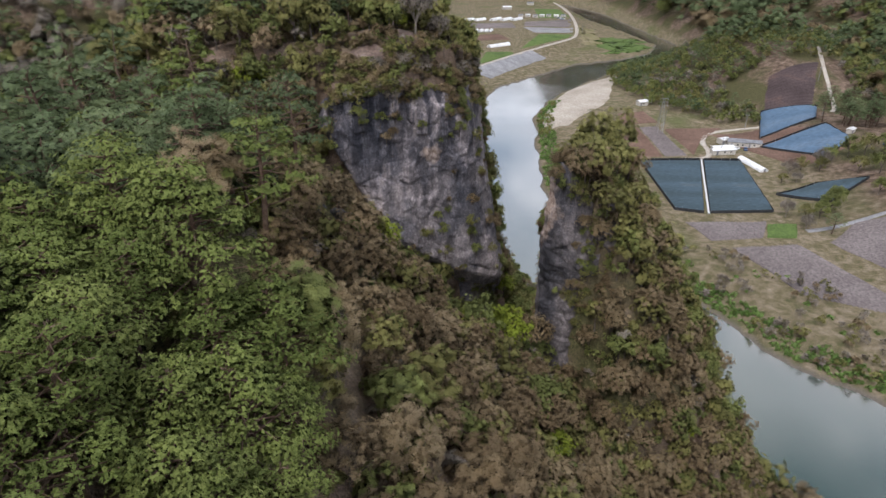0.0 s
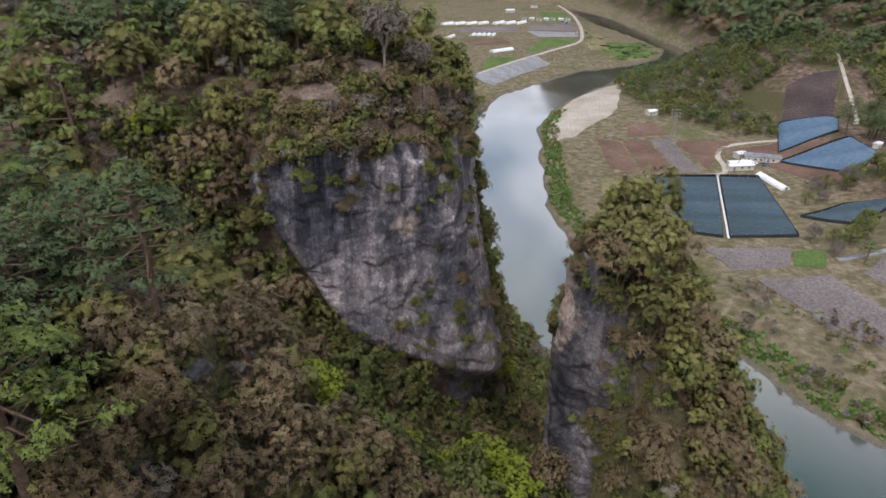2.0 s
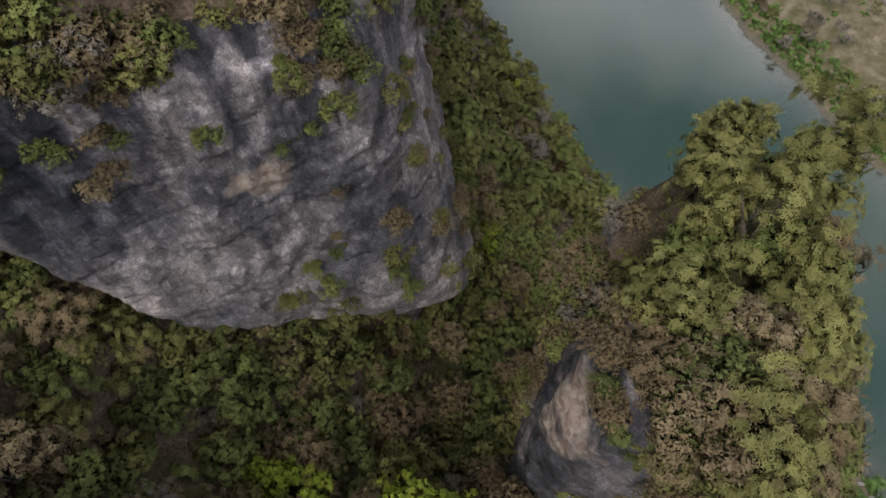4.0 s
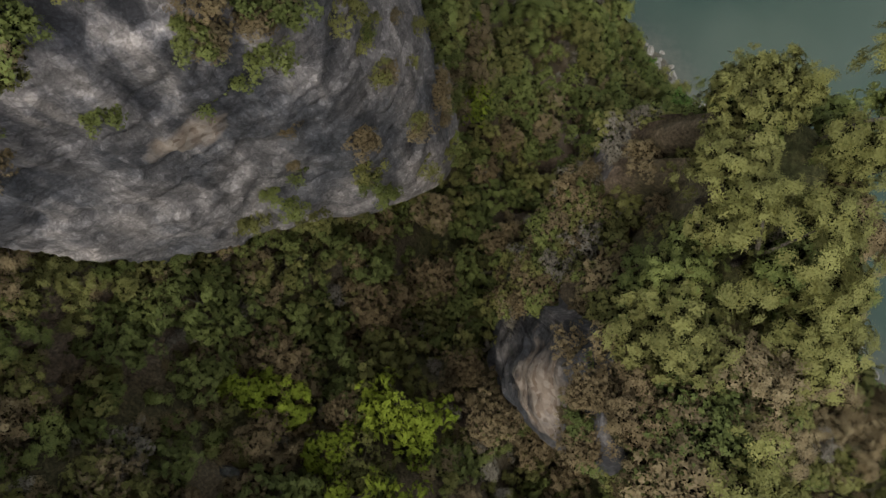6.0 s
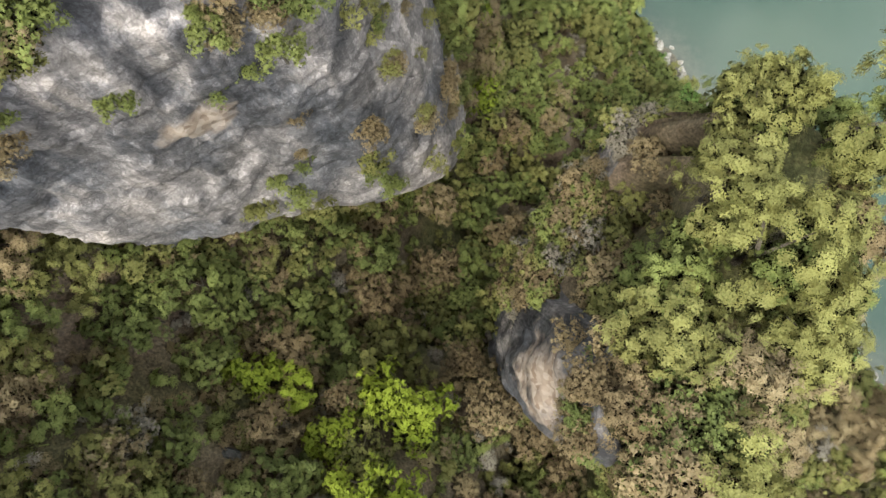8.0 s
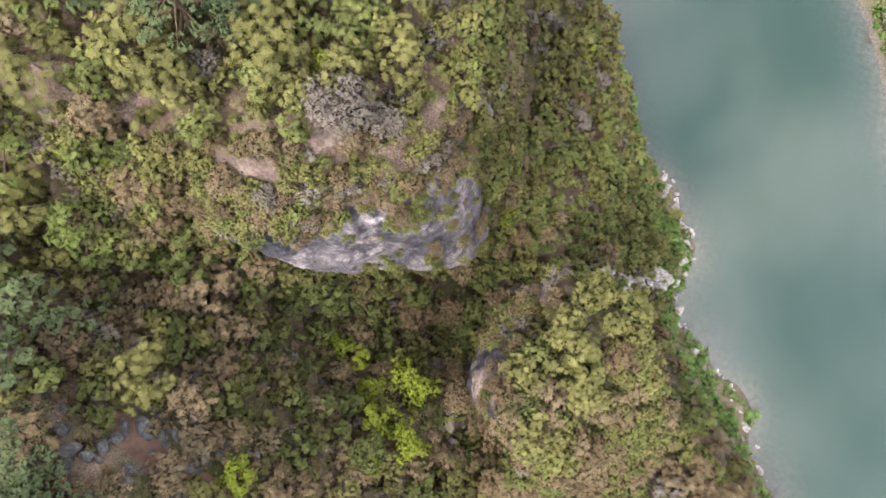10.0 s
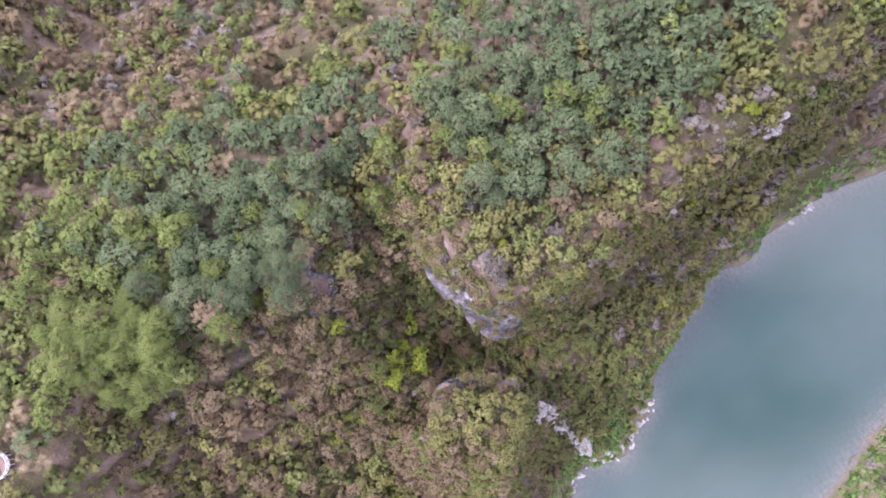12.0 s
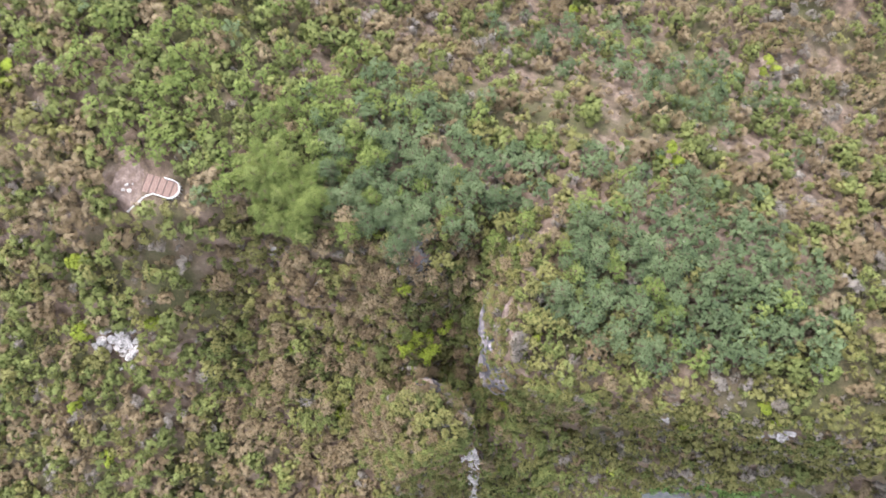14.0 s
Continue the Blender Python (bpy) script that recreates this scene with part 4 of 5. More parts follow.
    size = np.where(small, size * 0.76, np.where((x > -32) & (x < 52) & (y > 8) & (y < 136), size * 1.1, size * 1.25))
    size = np.where(pick <= 1, g.uniform(0.75, 1.3, len(x)), size * g.choice([0.72, 1.0, 1.28], len(x)))
    size = np.where(pick == ORDER.index("grey"), size * 0.75, size)
    # kept clear: bare soil on the cliff top, the lookout, the sheer faces, open patches
    earth = blob(x, y, -9.3, 72.8, 3.4, 1.1) + blob(x, y, -4.8, 77.6, 1.1, 3.4)
    deck = blob(x, y, -4.7, -8.5, 4.2, 6.2) + blob(x, y, -1.5, -16, 6.5, 4.6)
    crag = blob(x, y, -11, 51.5, 6, 5)
    bare_rock = blob(x, y, 37.3, -20, 5.2, 6.4) + sum(blob(x, y, 26.5 + 4.1 * k, 81.8 + 2.4 * k, 2.9, 2.9) for k in range(5)) + blob(x, y, -2, 119, 1.3, 3) + blob(x, y, -8.5, 140, 1.6, 5) + blob(x, y, 13.5, 160, 2, 4)
    keep = (earth < 0.36) & (bare_rock < 0.35) & (deck < 0.35) & ((sl < 3.0) | (g.random(len(x)) < 0.85)) & (g.random(len(x)) > 0.5 * crag)
    keep &= g.random(len(x)) > 0.62 * litter + 0.3 * russet
    sheer = ((db < 1.9) & (z > 62) & (inside < 0) & (y < 82) & (x > -11.5) & (y > 66)) | ((np.hypot(x - 13.4, y - 61.4) < 2.2) & (z < 79) & (z > 57))
    dfin, _, _ = along(x, y, [(*q, 0) for q in FIN_RIM])
    sheer |= (dfin < 1.7) & (z < 79) & (z > 57) & (y > 60.6) & (y < 67) & (x < 15.5)
    keep &= ~sheer | (g.random(len(x)) < 0.02)
    near = ((x > -20) & (x < 27) & (y > 44) & (y < 84)) | ((x > -20) & (x < 6) & (y > 10) & (y < 44))
    mid = (x > -34) & (x < 45) & (y > 6) & (y < 105)
    close = ((x > 9) & (x < 25) & (y > 58) & (y < 77) & (z > 68)) | ((x > -23) & (x < 6) & (y > 9) & (y < 29))
    detail = np.where(close, 4, np.where(near, 3, np.where(mid, 2, 1)))
    detail = np.where(small, np.minimum(detail, np.where((y < 96) & (d > 8), 2, 1)), detail)
    return [a[keep] for a in (x, y, z, pick, size, detail)]


px, py, pz, pk, ps, pd = mountain_plants()
# trees told apart by their colour: bright yellow-green ones
LIMES = [(5.6, 61.0, 1.75), (7.2, 55.6, 1.35), (3.6, 56.5, 1.1), (11.4, 46.0, 0.9), (10.2, 42.6, 0.7), (18.6, 25.7, 0.8), (28.2, 27, 1.0), (27, 44, 0.8), (29.8, 42.2, 0.7),
         (33.2, 46.4, 0.7), (28.6, 54, 0.5), (26.7, -8.8, 1.3), (-10.3, 128.2, 0.9), (-3.4, 62.5, 0.95), (1.4, 58.8, 1.0), (-5.5, 50.0, 1.0), (3.4, 76.2, 0.6), (9.5, 84, 1.0)]
# the light green young pines below the lookout
r_front = np.random.default_rng(44)
FRONT = [(-19.5 + 3.1 * i + r_front.uniform(-0.7, 0.7) + 0.22 * (20 - 12.5 - 3.0 * j), 12.5 + 3.0 * j + r_front.uniform(-0.7, 0.7), r_front.uniform(0.9, 1.18)) for j in range(5) for i in range(4 if j < 4 else 3)]
for lx, ly, ls in LIMES + FRONT:
    far = np.hypot(px - lx, py - ly) > 1.5 * ls
    px, py, pz, pk, ps, pd = [q[far] for q in (px, py, pz, pk, ps, pd)]
for spots_, kind_, grow, fine in ((LIMES, "lime", 1.15, 3), (FRONT, "young", 1.0, 4)):
    lx, ly, ls = np.array(spots_).T
    px, py, pz = np.r_[px, lx], np.r_[py, ly], np.r_[pz, terrain(lx, ly)]
    pk, ps, pd = np.r_[pk, np.full(len(lx), ORDER.index(kind_))], np.r_[ps, ls * grow], np.r_[pd, np.full(len(lx), fine)]

rng = np.random.default_rng(5)
spin, var = rng.random(len(px)) * 2 * np.pi, rng.integers(0, VARIANTS, len(px))
tall = rng.uniform(0.85, 1.2, len(px))

MADE = {}


def plant(kind, detail, v, m):
    """One tree or shrub as a thing of its own: trunk and crown under one base."""
    key = kind, detail, v
    maker, leaf, wood, name, label, category = KINDS[kind]
    if key not in MADE:
        (wv, wf), (cv, cf, cn, cs) = PROTO[key]
        base = new(name)
        base.empty_display_size = 0.2
        trunk = new("trunk", face_mesh("trunk", wv, wf, [wood]))
        crown = new("crown", face_mesh("crown", cv, cf, [leaf], None, cn, cs))
        trunk.parent = crown.parent = base
        tagged(base, label, category, "trees on the mountain")
        base.matrix_basis = m
        MADE[key] = base
        return base
    ob = copy_thing(MADE[key], Matrix())
    ob.matrix_basis = m
    return ob


# the nearest of each kind stand alone, the rest is woodland
focus = np.hypot((px - 2) / 1.0, (py - 55) / 1.15)
own = np.zeros(len(px), bool)
for i, kind in enumerate(ORDER):
    ids = np.where(pk == i)[0]
    own[ids[np.argsort(focus[ids])[:{"olive": 80, "oak": 80, "bare": 110}.get(kind, 270)]]] = True
for i in np.where(own)[0]:
    sc = ps[i]
    m = Matrix.LocRotScale((px[i], py[i], pz[i] - 0.15), Euler((0, 0, spin[i])), (sc, sc, sc * tall[i]))
    plant(ORDER[pk[i]], int(pd[i]), int(var[i]), m)


def woodland(name, label, sel, x, y, z, kinds, sizes, details, spins, variants, talls):
    """Many plants joined into one mesh."""
    out, at, g = [], 0, np.random.default_rng(len(x))
    mats = [KINDS[k][1] for k in ORDER] + [BARK]
    for i in np.where(sel)[0]:
        (wv, wf), (cv, cf, cn, cs) = PROTO[ORDER[kinds[i]], int(details[i]), int(variants[i])]
        c, s = np.cos(spins[i]), np.sin(spins[i])
        turn = np.array([[c, s, 0], [-s, c, 0], [0, 0, 1]])
        rot = turn * (sizes[i], sizes[i], sizes[i] * talls[i])
        place = (x[i], y[i], z[i] - 0.15)
        out.append((cv @ rot + place, cf + at, np.full(len(cf), kinds[i]), cn @ turn, cs, np.full(len(cv), g.random())))
        at += len(cv)
        if details[i] >= 2 and z[i] >= 60:
            out.append((wv @ rot + place, wf + at, np.full(len(wf), len(ORDER)), np.tile((0.0, 0.0, 1.0), (len(wv), 1)), np.zeros((len(wv), 2)), np.zeros(len(wv))))
            at += len(wv)
    if not out:
        return None
    vs, fs, ms, ns, ss, ts = (np.concatenate(q) for q in zip(*out))
    ob = new(name, face_mesh(name, vs, fs, mats, ms, ns, ss, ts))
    return tagged(ob, label, "woodland", kind="stuff")


# shrubs rooted on the rock faces and hanging over their rims
def face_shrubs(face, count, chance, seed, scrub=""):
    g = np.random.default_rng(seed)
    v = face.data.vertices
    co = np.zeros(len(v) * 3, np.float32)
    v.foreach_get("co", co)
    co = co.reshape(-1, 3)
    p = chance(co[:, 0], co[:, 1], co[:, 2])
    p = np.where(blob(co[:, 0], co[:, 1], -9.3, 72.8, 3.2, 1.0) + blob(co[:, 0], co[:, 1], -4.8, 77.6, 1.0, 3.2) > 0.36, 0, p)
    at = g.choice(len(co), count, False, p / p.sum())
    if scrub:
        up = np.zeros(len(v) * 3, np.float32)
        face.data.vertex_normals.foreach_get("vector", up)
        p = np.where(np.abs(up.reshape(-1, 3)[:, 2]) > 0.35, p, p * 0.01)
        at = g.choice(len(co), count, False, p / p.sum())
        sizes = g.uniform(0.28, 0.72, count)
        kinds = np.array([ORDER.index(k) for k in ("olive", "olive", "oak", "bare", "bare", "grey")])[g.integers(0, 6, count)]
        woodland(scrub, "low olive and russet scrub on the rock shoulder", np.ones(count, bool), co[at, 0], co[at, 1], co[at, 2] - sizes * 0.6, kinds, sizes, np.full(count, 2), g.random(count) * 6.28, g.integers(0, VARIANTS, count), np.full(count, 0.9))
        return
    for i in at:
        sc = g.uniform(0.24, 0.70)
        kind = ("olive", "oak", "bare")[g.integers(0, 3)]
        m = Matrix.LocRotScale(tuple(co[i].astype(float) - np.array([0, 0, sc * 0.7])), Euler((0, 0, g.random() * 6.28)), (sc, sc, sc * 0.9))
        plant(kind, 3, int(g.integers(0, VARIANTS)), m)


face_shrubs(cliff, 330, lambda x, y, z: 0.008 + 0.35 * (z > 86.8) + 0.5 * (z > 84) * fbm(x / 3, z / 3, 4, 2).clip(0, 1) + 1.1 * ((x > 3.0) & (fbm(y / 2.5, z / 3.5, 6, 2) > 0.05)) + 0.8 * ((z > 83) & (x < -4) & (fbm(x / 2.5, z / 2, 11, 2) > -0.05)) + 0.7 * ((x > -1.5) & (z > 72) & (fbm(x / 2, z / 2.5, 9, 2) > 0.1)) + 0.9 * ((x < -12.5) & (fbm(y / 2, z / 3, 8, 2) > -0.1)) + 0.5 * (z < 71) * (x > -6), 71)
face_shrubs(cliff, 420, lambda x, y, z: 0.001 + 1.0 * (z > 87.6), 73, "cliff_top_scrub")
face_shrubs(cliff, 70, lambda x, y, z: 0.001 + 1.0 * ((z > 84.5) & (x > 0.5)), 74)
face_shrubs(fin_face, 260, lambda x, y, z: 0.001 + 1.0 * ((z > 48) & (y > 65) & (x > 12)), 75, "pinnacle_scrub")
face_shrubs(fin_face, 85, lambda x, y, z: 0.001 + 1.0 * ((y < 63) & (x > 14.4) & (z > 62)), 76)
face_shrubs(fin_face, 90, lambda x, y, z: 0.01 + 1.5 * (z > 62) * (y > 67) + 1.0 * (z > 79.5) + 1.3 * ((y < 62) & (x > 15)) + 0.2 * (z < 60), 72)

foot_line, _ = smooth_line(CLIFF_RIM, 0.3)
foot_way = np.gradient(foot_line, axis=0)
foot_way = np.stack([foot_way[:, 1], -foot_way[:, 0]], 1) / np.linalg.norm(foot_way, axis=1)[:, None]
r_foot = np.random.default_rng(78)
at_foot = r_foot.integers(0, len(foot_line), 110)
foot_xy = foot_line[at_foot] + foot_way[at_foot] * r_foot.uniform(0.2, 3.2, 110)[:, None]
woodland("cliff_foot_scrub", "dark green scrub along the foot of the cliff", np.ones(110, bool), foot_xy[:, 0], foot_xy[:, 1], np.minimum(terrain(foot_xy[:, 0], foot_xy[:, 1]), 69), np.array([ORDER.index(k) for k in ("oak", "olive", "bare", "oak")])[r_foot.integers(0, 4, 110)],
         r_foot.uniform(0.4, 0.85, 110), np.full(110, 2), r_foot.random(110) * 6.28, r_foot.integers(0, VARIANTS, 110), np.full(110, 0.9))

pd = np.where(~own & (pd > 2), 2, pd)
woodland("hillside_woodland", "mixed spring woodland of pine, oak and bare shrubs on the mountain", ~own, px, py, pz, pk, ps, pd, spin, var, tall)


def undergrowth():
    """Low scrub that fills the openings between the trees."""
    x, y, g = scatter(-120, 110, -88, 200, 3.6, 29)
    x1, y1, _ = scatter(-24, 40, 8, 110, 2.4, 30)
    x2, y2, _ = scatter(-22, 14, 42, 72, 1.5, 31)
    x1, y1 = np.r_[x1, x2], np.r_[y1, y2]
    x, y = np.r_[x, x1], np.r_[y, y1]
    d, half, side = along(x, y, RIVER)
    keep = (side > 0) & (d - half > 4) & (blob(x, y, -4.7, -8.5, 5, 6.5) + blob(x, y, -1.5, -16, 7, 6) < 0.4) & (blob(x, y, -9, 73.0, 3.0, 0.9) + blob(x, y, -4.8, 77.6, 1.0, 3.0) < 0.6)
    keep &= g.random(len(x)) > 0.5 * blob(x, y, -11, 51.5, 6, 5)
    x, y = x[keep], y[keep]
    kinds = np.array([ORDER.index(k) for k in ("bare", "olive", "oak", "grey", "bare")])[g.integers(0, 5, len(x))]
    woodland("undergrowth", "low russet and olive scrub between the trees", np.ones(len(x), bool), x, y, terrain(x, y), kinds, g.uniform(0.3, 0.62, len(x)), np.zeros(len(x), int), g.random(len(x)) * 6.28, g.integers(0, VARIANTS, len(x)), g.uniform(0.7, 1.0, len(x)))


undergrowth()


def far_woods(name, label, x0, x1, y0, y1, step, seed, want, weights, size, detail):
    """Distant woods: want(x, y, z, d, side) says where they grow."""
    x, y, g = scatter(x0, x1, y0, y1, step, seed)
    d, half, side = along(x, y, RIVER)
    d = d - half
    z = terrain(x, y)
    keep = want(x, y, z, d, side) & (d > 1.2) & (g.random(len(x)) < 0.93)
    x, y, z = x[keep], y[keep], z[keep]
    n = fbm(x / 40, y / 40, seed, 3)
    p = np.array(list(weights.values()), float)
    u = np.clip(g.random(len(x)) * 0.75 + 0.25 * (n + 0.5), 0, 0.999)
    kinds = np.searchsorted(np.cumsum(p / p.sum()), u)
    kinds = np.array([ORDER.index(k) for k in weights])[kinds]
    sizes = g.uniform(0.75, 1.25, len(x)) * size * np.where(kinds <= 1, 0.62, 1.0)
    return woodland(name, label, np.ones(len(x), bool), x, y, z, kinds, sizes, np.full(len(x), detail), g.random(len(x)) * 6.28, g.integers(0, VARIANTS, len(x)), g.uniform(0.8, 1.1, len(x)))


far_woods("western_woods", "bare and pine woods on the back of the ridge", -360, -70, -140, 420, 7.2, 61,
          lambda x, y, z, d, s: (s > 0) & ((x < -155) | (y > 217)), {"pine": 4, "oak": 2, "grey": 3, "bare": 3, "olive": 2}, 3.4, 0)
far_woods("gorge_woods", "mixed woods on the steep far bank of the gorge", -75, 40, 214, 470, 4.6, 62,
          lambda x, y, z, d, s: (s > 0) & (y > 214) & (z > 2), {"pine": 4, "oak": 3, "olive": 3, "bare": 3, "bank": 0.5}, 1.9, 1)
# grey, oak and olive among the pines put the distance haze into the leaf colours
far_woods("knoll_woods", "pine woods on the knoll beside the fields, with paler kinds mixed in for haze", 110, 300, 325, 620, 4.7, 63,
          lambda x, y, z, d, s: (s < 0) & (24 * np.exp(-(((x - 214) / 64) ** 2 + ((y - 456) / 92) ** 2) ** 1.5) > 1.5) & ~((x > 179) & (x < 240) & (y < 398)) & (y > 334 + 0.10 * (x - 130)), {"grey": 2.5, "oak": 4, "olive": 2.5, "pine": 5}, 2.0, 1)
far_woods("northern_woods", "dark woods on the mountain beyond the river bend", 215, 900, 560, 1500, 16.0, 64,
          lambda x, y, z, d, s: (s < 0) & (z > 12), {"grey": 2, "bare": 2, "pine": 6, "oak": 2}, 7.5, 0)
far_woods("closing_hills", "distant wooded hills that close the valley", -700, 420, 430, 1600, 17.0, 65,
          lambda x, y, z, d, s: (s > 0) & (z > 11), {"pine": 7, "oak": 3, "grey": 2}, 7.6, 0)
far_woods("eastern_woods", "scattered pines and scrub on the eastern slope", 205, 520, 150, 560, 7.0, 66,
          lambda x, y, z, d, s: (s < 0) & (fbm(x / 35, y / 35, 77, 3) > 0.02) & (z > 16) & ~((x < 245) & (y > 325) & (y < 400)), {"olive": 2, "bare": 2, "oak": 2, "pine": 6}, 3.2, 0)
far_woods("riverside_scrub", "low scrub and young willows on the river meadow", 44, 260, 100, 345, 3.4, 67,
          lambda x, y, z, d, s: (s < 0) & (d < 42) & (fbm(x / 9, y / 9, 78, 3) > -0.08 + 0.25 * (y > 215)) & ~((x > 90) & (y > 196)) & (x < 100 + 0.9 * (190 - y)), {"grey": 4, "bare": 1.5, "bank": 3, "olive": 3, "oak": 1.5}, 0.95, 1)
far_woods("reed_fringe", "bright green reed fringe along the river bank", 40, 200, 60, 420, 2.0, 68,
          lambda x, y, z, d, s: (s < 0) & (d < 9.5), {"olive": 1, "bank": 9}, 1.15, 1)


far_woods("shore_fringe", "bright green bushes along the foot of the gorge", -12, 96, 46, 214, 1.8, 69,
          lambda x, y, z, d, s: (s > 0) & (d < 5.5), {"olive": 1, "bank": 9}, 0.95, 1)

LANE_TREES = [(155.5, 227, 2.98, "oak"), (146, 219.5, 2.45, "oak"), (150.5, 223, 2.80, "oak"), (137.1, 212.5, 1.93, "grey"), (143.2, 206.1, 1.22, "pine"), (134.7, 222.9, 2.10, "grey"), (141, 221, 1.93, "olive"), (157.3, 266.8, 2.27, "grey"), (163, 268, 2.10, "olive"), (170, 266, 2.45, "grey"), (176, 269, 2.62, "oak"), (183.6, 269.1, 2.98, "oak"), (190, 268, 2.80, "olive"), (197, 266, 3.15, "oak"), (183.6, 246.8, 2.98, "oak"), (190, 244, 2.62, "bank"), (178, 252, 2.27, "olive"), (155.2, 256, 1.75, "grey"), (150, 258, 1.57, "olive"), (172, 228, 2.27, "oak"), (180, 233, 2.10, "bare"), (168, 262, 2.10, "olive"), (203, 268, 2.80, "oak"), (210, 272, 2.62, "oak")]
r_stand = np.random.default_rng(23)
LANE_TREES += [(218 + 8 * r_stand.normal(), 316 + 11 * r_stand.normal(), r_stand.uniform(1.5, 2.2), "pine") for _ in range(20)]

# single trees on the plain beside the lane and the blue nets
r_lane = np.random.default_rng(17)
for tx, ty, ts, tk in LANE_TREES:
    m = Matrix.LocRotScale((tx, ty, height(tx, ty) - 0.2), Euler((0, 0, r_lane.random() * 6.28)), (ts, ts, ts * r_lane.uniform(0.9, 1.15)))
    plant(tk, 3, int(r_lane.integers(0, VARIANTS)), m)
# ---- parts helper ----
def part(name, bm, material, parent, label=""):
    me = bpy.data.meshes.new(name)
    bm.to_mesh(me)
    bm.free()
    me.materials.append(material)
    ob = new(name, me)
    ob.parent = parent
    return tagged(ob, label)


def box_bm(sx, sy, sz, at=(0, 0, 0), turn=0.0, bevel=0.0):
    bm = bmesh.new()
    bmesh.ops.create_cube(bm, size=1)
    bmesh.ops.scale(bm, vec=(sx, sy, sz), verts=bm.verts)
    if bevel:
        bmesh.ops.bevel(bm, geom=list(bm.edges), offset=bevel, segments=1, affect="EDGES")
    bmesh.ops.transform(bm, matrix=Matrix.Translation(at) @ Matrix.Rotation(turn, 4, "Z"), verts=bm.verts)
    return bm


def tube_bm(p0, p1, r0, r1, n=8):
    v, f = tube(p0, p1, r0, r1, n)
    bm = bmesh.new()
    vs = [bm.verts.new(q) for q in v]
    for q in f:
        bm.faces.new([vs[i] for i in q])
    bm.faces.new(vs[n:])
    bm.faces.new(vs[:n][::-1])
    return bm


def thing(name, at, label, category, group="", turn=0.0):
    ob = new(name)
    ob.empty_display_size = 0.3
    ob.matrix_basis = Matrix.Translation(at) @ Matrix.Rotation(turn, 4, "Z")
    return tagged(ob, label, category, group)


# ---- fields, tracks, sand: sheets that follow the ground ----
def quad_patch(name, corners, nu, nv, material, lift=0.2, furrow=0.0, rows=0, wobble=0.0):
    c = np.array(corners, float)
    u, v = np.meshgrid(np.linspace(0, 1, nu), np.linspace(0, 1, nv))
    p = (c[0][:, None, None] * (1 - u) * (1 - v) + c[1][:, None, None] * u * (1 - v) + c[2][:, None, None] * u * v + c[3][:, None, None] * (1 - u) * v)
    if wobble:
        p = p + wobble * np.stack([fbm(p[0] / 6, p[1] / 6, 3, 2), fbm(p[0] / 6, p[1] / 6, 8, 2)])
    z = terrain(p[0], p[1]) + lift
    if rows:
        z = z + furrow * np.sin(u * rows * 2 * np.pi)
    edge = (u < 1e-6) | (u > 1 - 1e-6) | (v < 1e-6) | (v > 1 - 1e-6)
    z = np.where(edge, z - lift - 0.3, z)
    return mesh_object(name, np.stack([p[0].ravel(), p[1].ravel(), z.ravel()], 1), grid_faces(nu, nv), material, True)


def field(corners, material, label, rows=26, furrow=0.14, name="field", ragged=0.6):
    ob = quad_patch(name, corners, rows * 4, 16, material, 0.3, furrow, rows, ragged)
    return tagged(ob, label, "field", "fields in the valley")


def ribbon(name, pts, width, material, label, lift=0.25, kind="structure", category="track", step=2.0):
    line, t = smooth_line(pts, step)
    tan = np.gradient(line, axis=0)
    tan /= np.linalg.norm(tan, axis=1)[:, None]
    nrm = np.stack([-tan[:, 1], tan[:, 0]], 1)
    w = width * (1 + 0.15 * fbm(t / 9, t * 0, 6, 2))
    cols = [(-0.55, -0.3), (-0.5, lift), (0, lift + 0.03), (0.5, lift), (0.55, -0.3)]
    vs = []
    for k, dz in cols:
        q = line + nrm * (w * k)[:, None]
        vs.append(np.c_[q, terrain(q[:, 0], q[:, 1]) + dz])
    v = np.stack(vs, 1).reshape(-1, 3)
    ob = mesh_object(name, v, grid_faces(len(cols), len(line)), material, True)
    return tagged(ob, label, category, kind=kind)


field([(93.8, 218.8), (125.9, 219.2), (117.7, 203.6), (97.7, 201.4)], PLOUGH, "bare mauve ploughed field with fine furrows", 22)
field([(102.1, 197.5), (127, 200.6), (142, 146), (112, 163)], PLOUGH, "long mauve ploughed field with fine furrows", 24)
field([(139, 200.6), (152, 210.4), (190, 211), (150, 158)], PLOUGH, "mauve ploughed field beside the farm lane", 24)
field([(124.4, 216.5), (136, 216.5), (130, 203.5), (119, 203.5)], GRASS, "small bright green grass plot", 10, 0.05)
field([(97, 346.5), (111, 348.7), (110, 294.5), (94.5, 293)], BROWN, "brown ploughed field beside the shade nets", 18)
field([(111.8, 348.7), (122.5, 351), (122.2, 295.5), (110.8, 294.5)], PLOUGH, "narrow mauve ploughed strip", 12)
field([(101, 351), (107, 377), (125, 383), (127, 357)], BROWN, "red-brown ploughed field at the foot of the woods", 14)
field([(182.8, 352), (199, 387), (233, 394), (206, 342)], DARKSOIL, "dark freshly dug field on the slope", 16)
field([(146, 336), (184, 334), (203, 284), (165, 268)], BROWN, "trampled brown farmyard earth", 8, 0.05, "farmyard")
field([(29, 529), (62, 567), (64, 589), (40, 590)], GRASS, "green crop field behind the dike", 18, 0.1)
field([(72, 601), (136, 677), (136, 692), (104, 700)], GRASS, "green crop field in the bend of the dike", 20, 0.1)
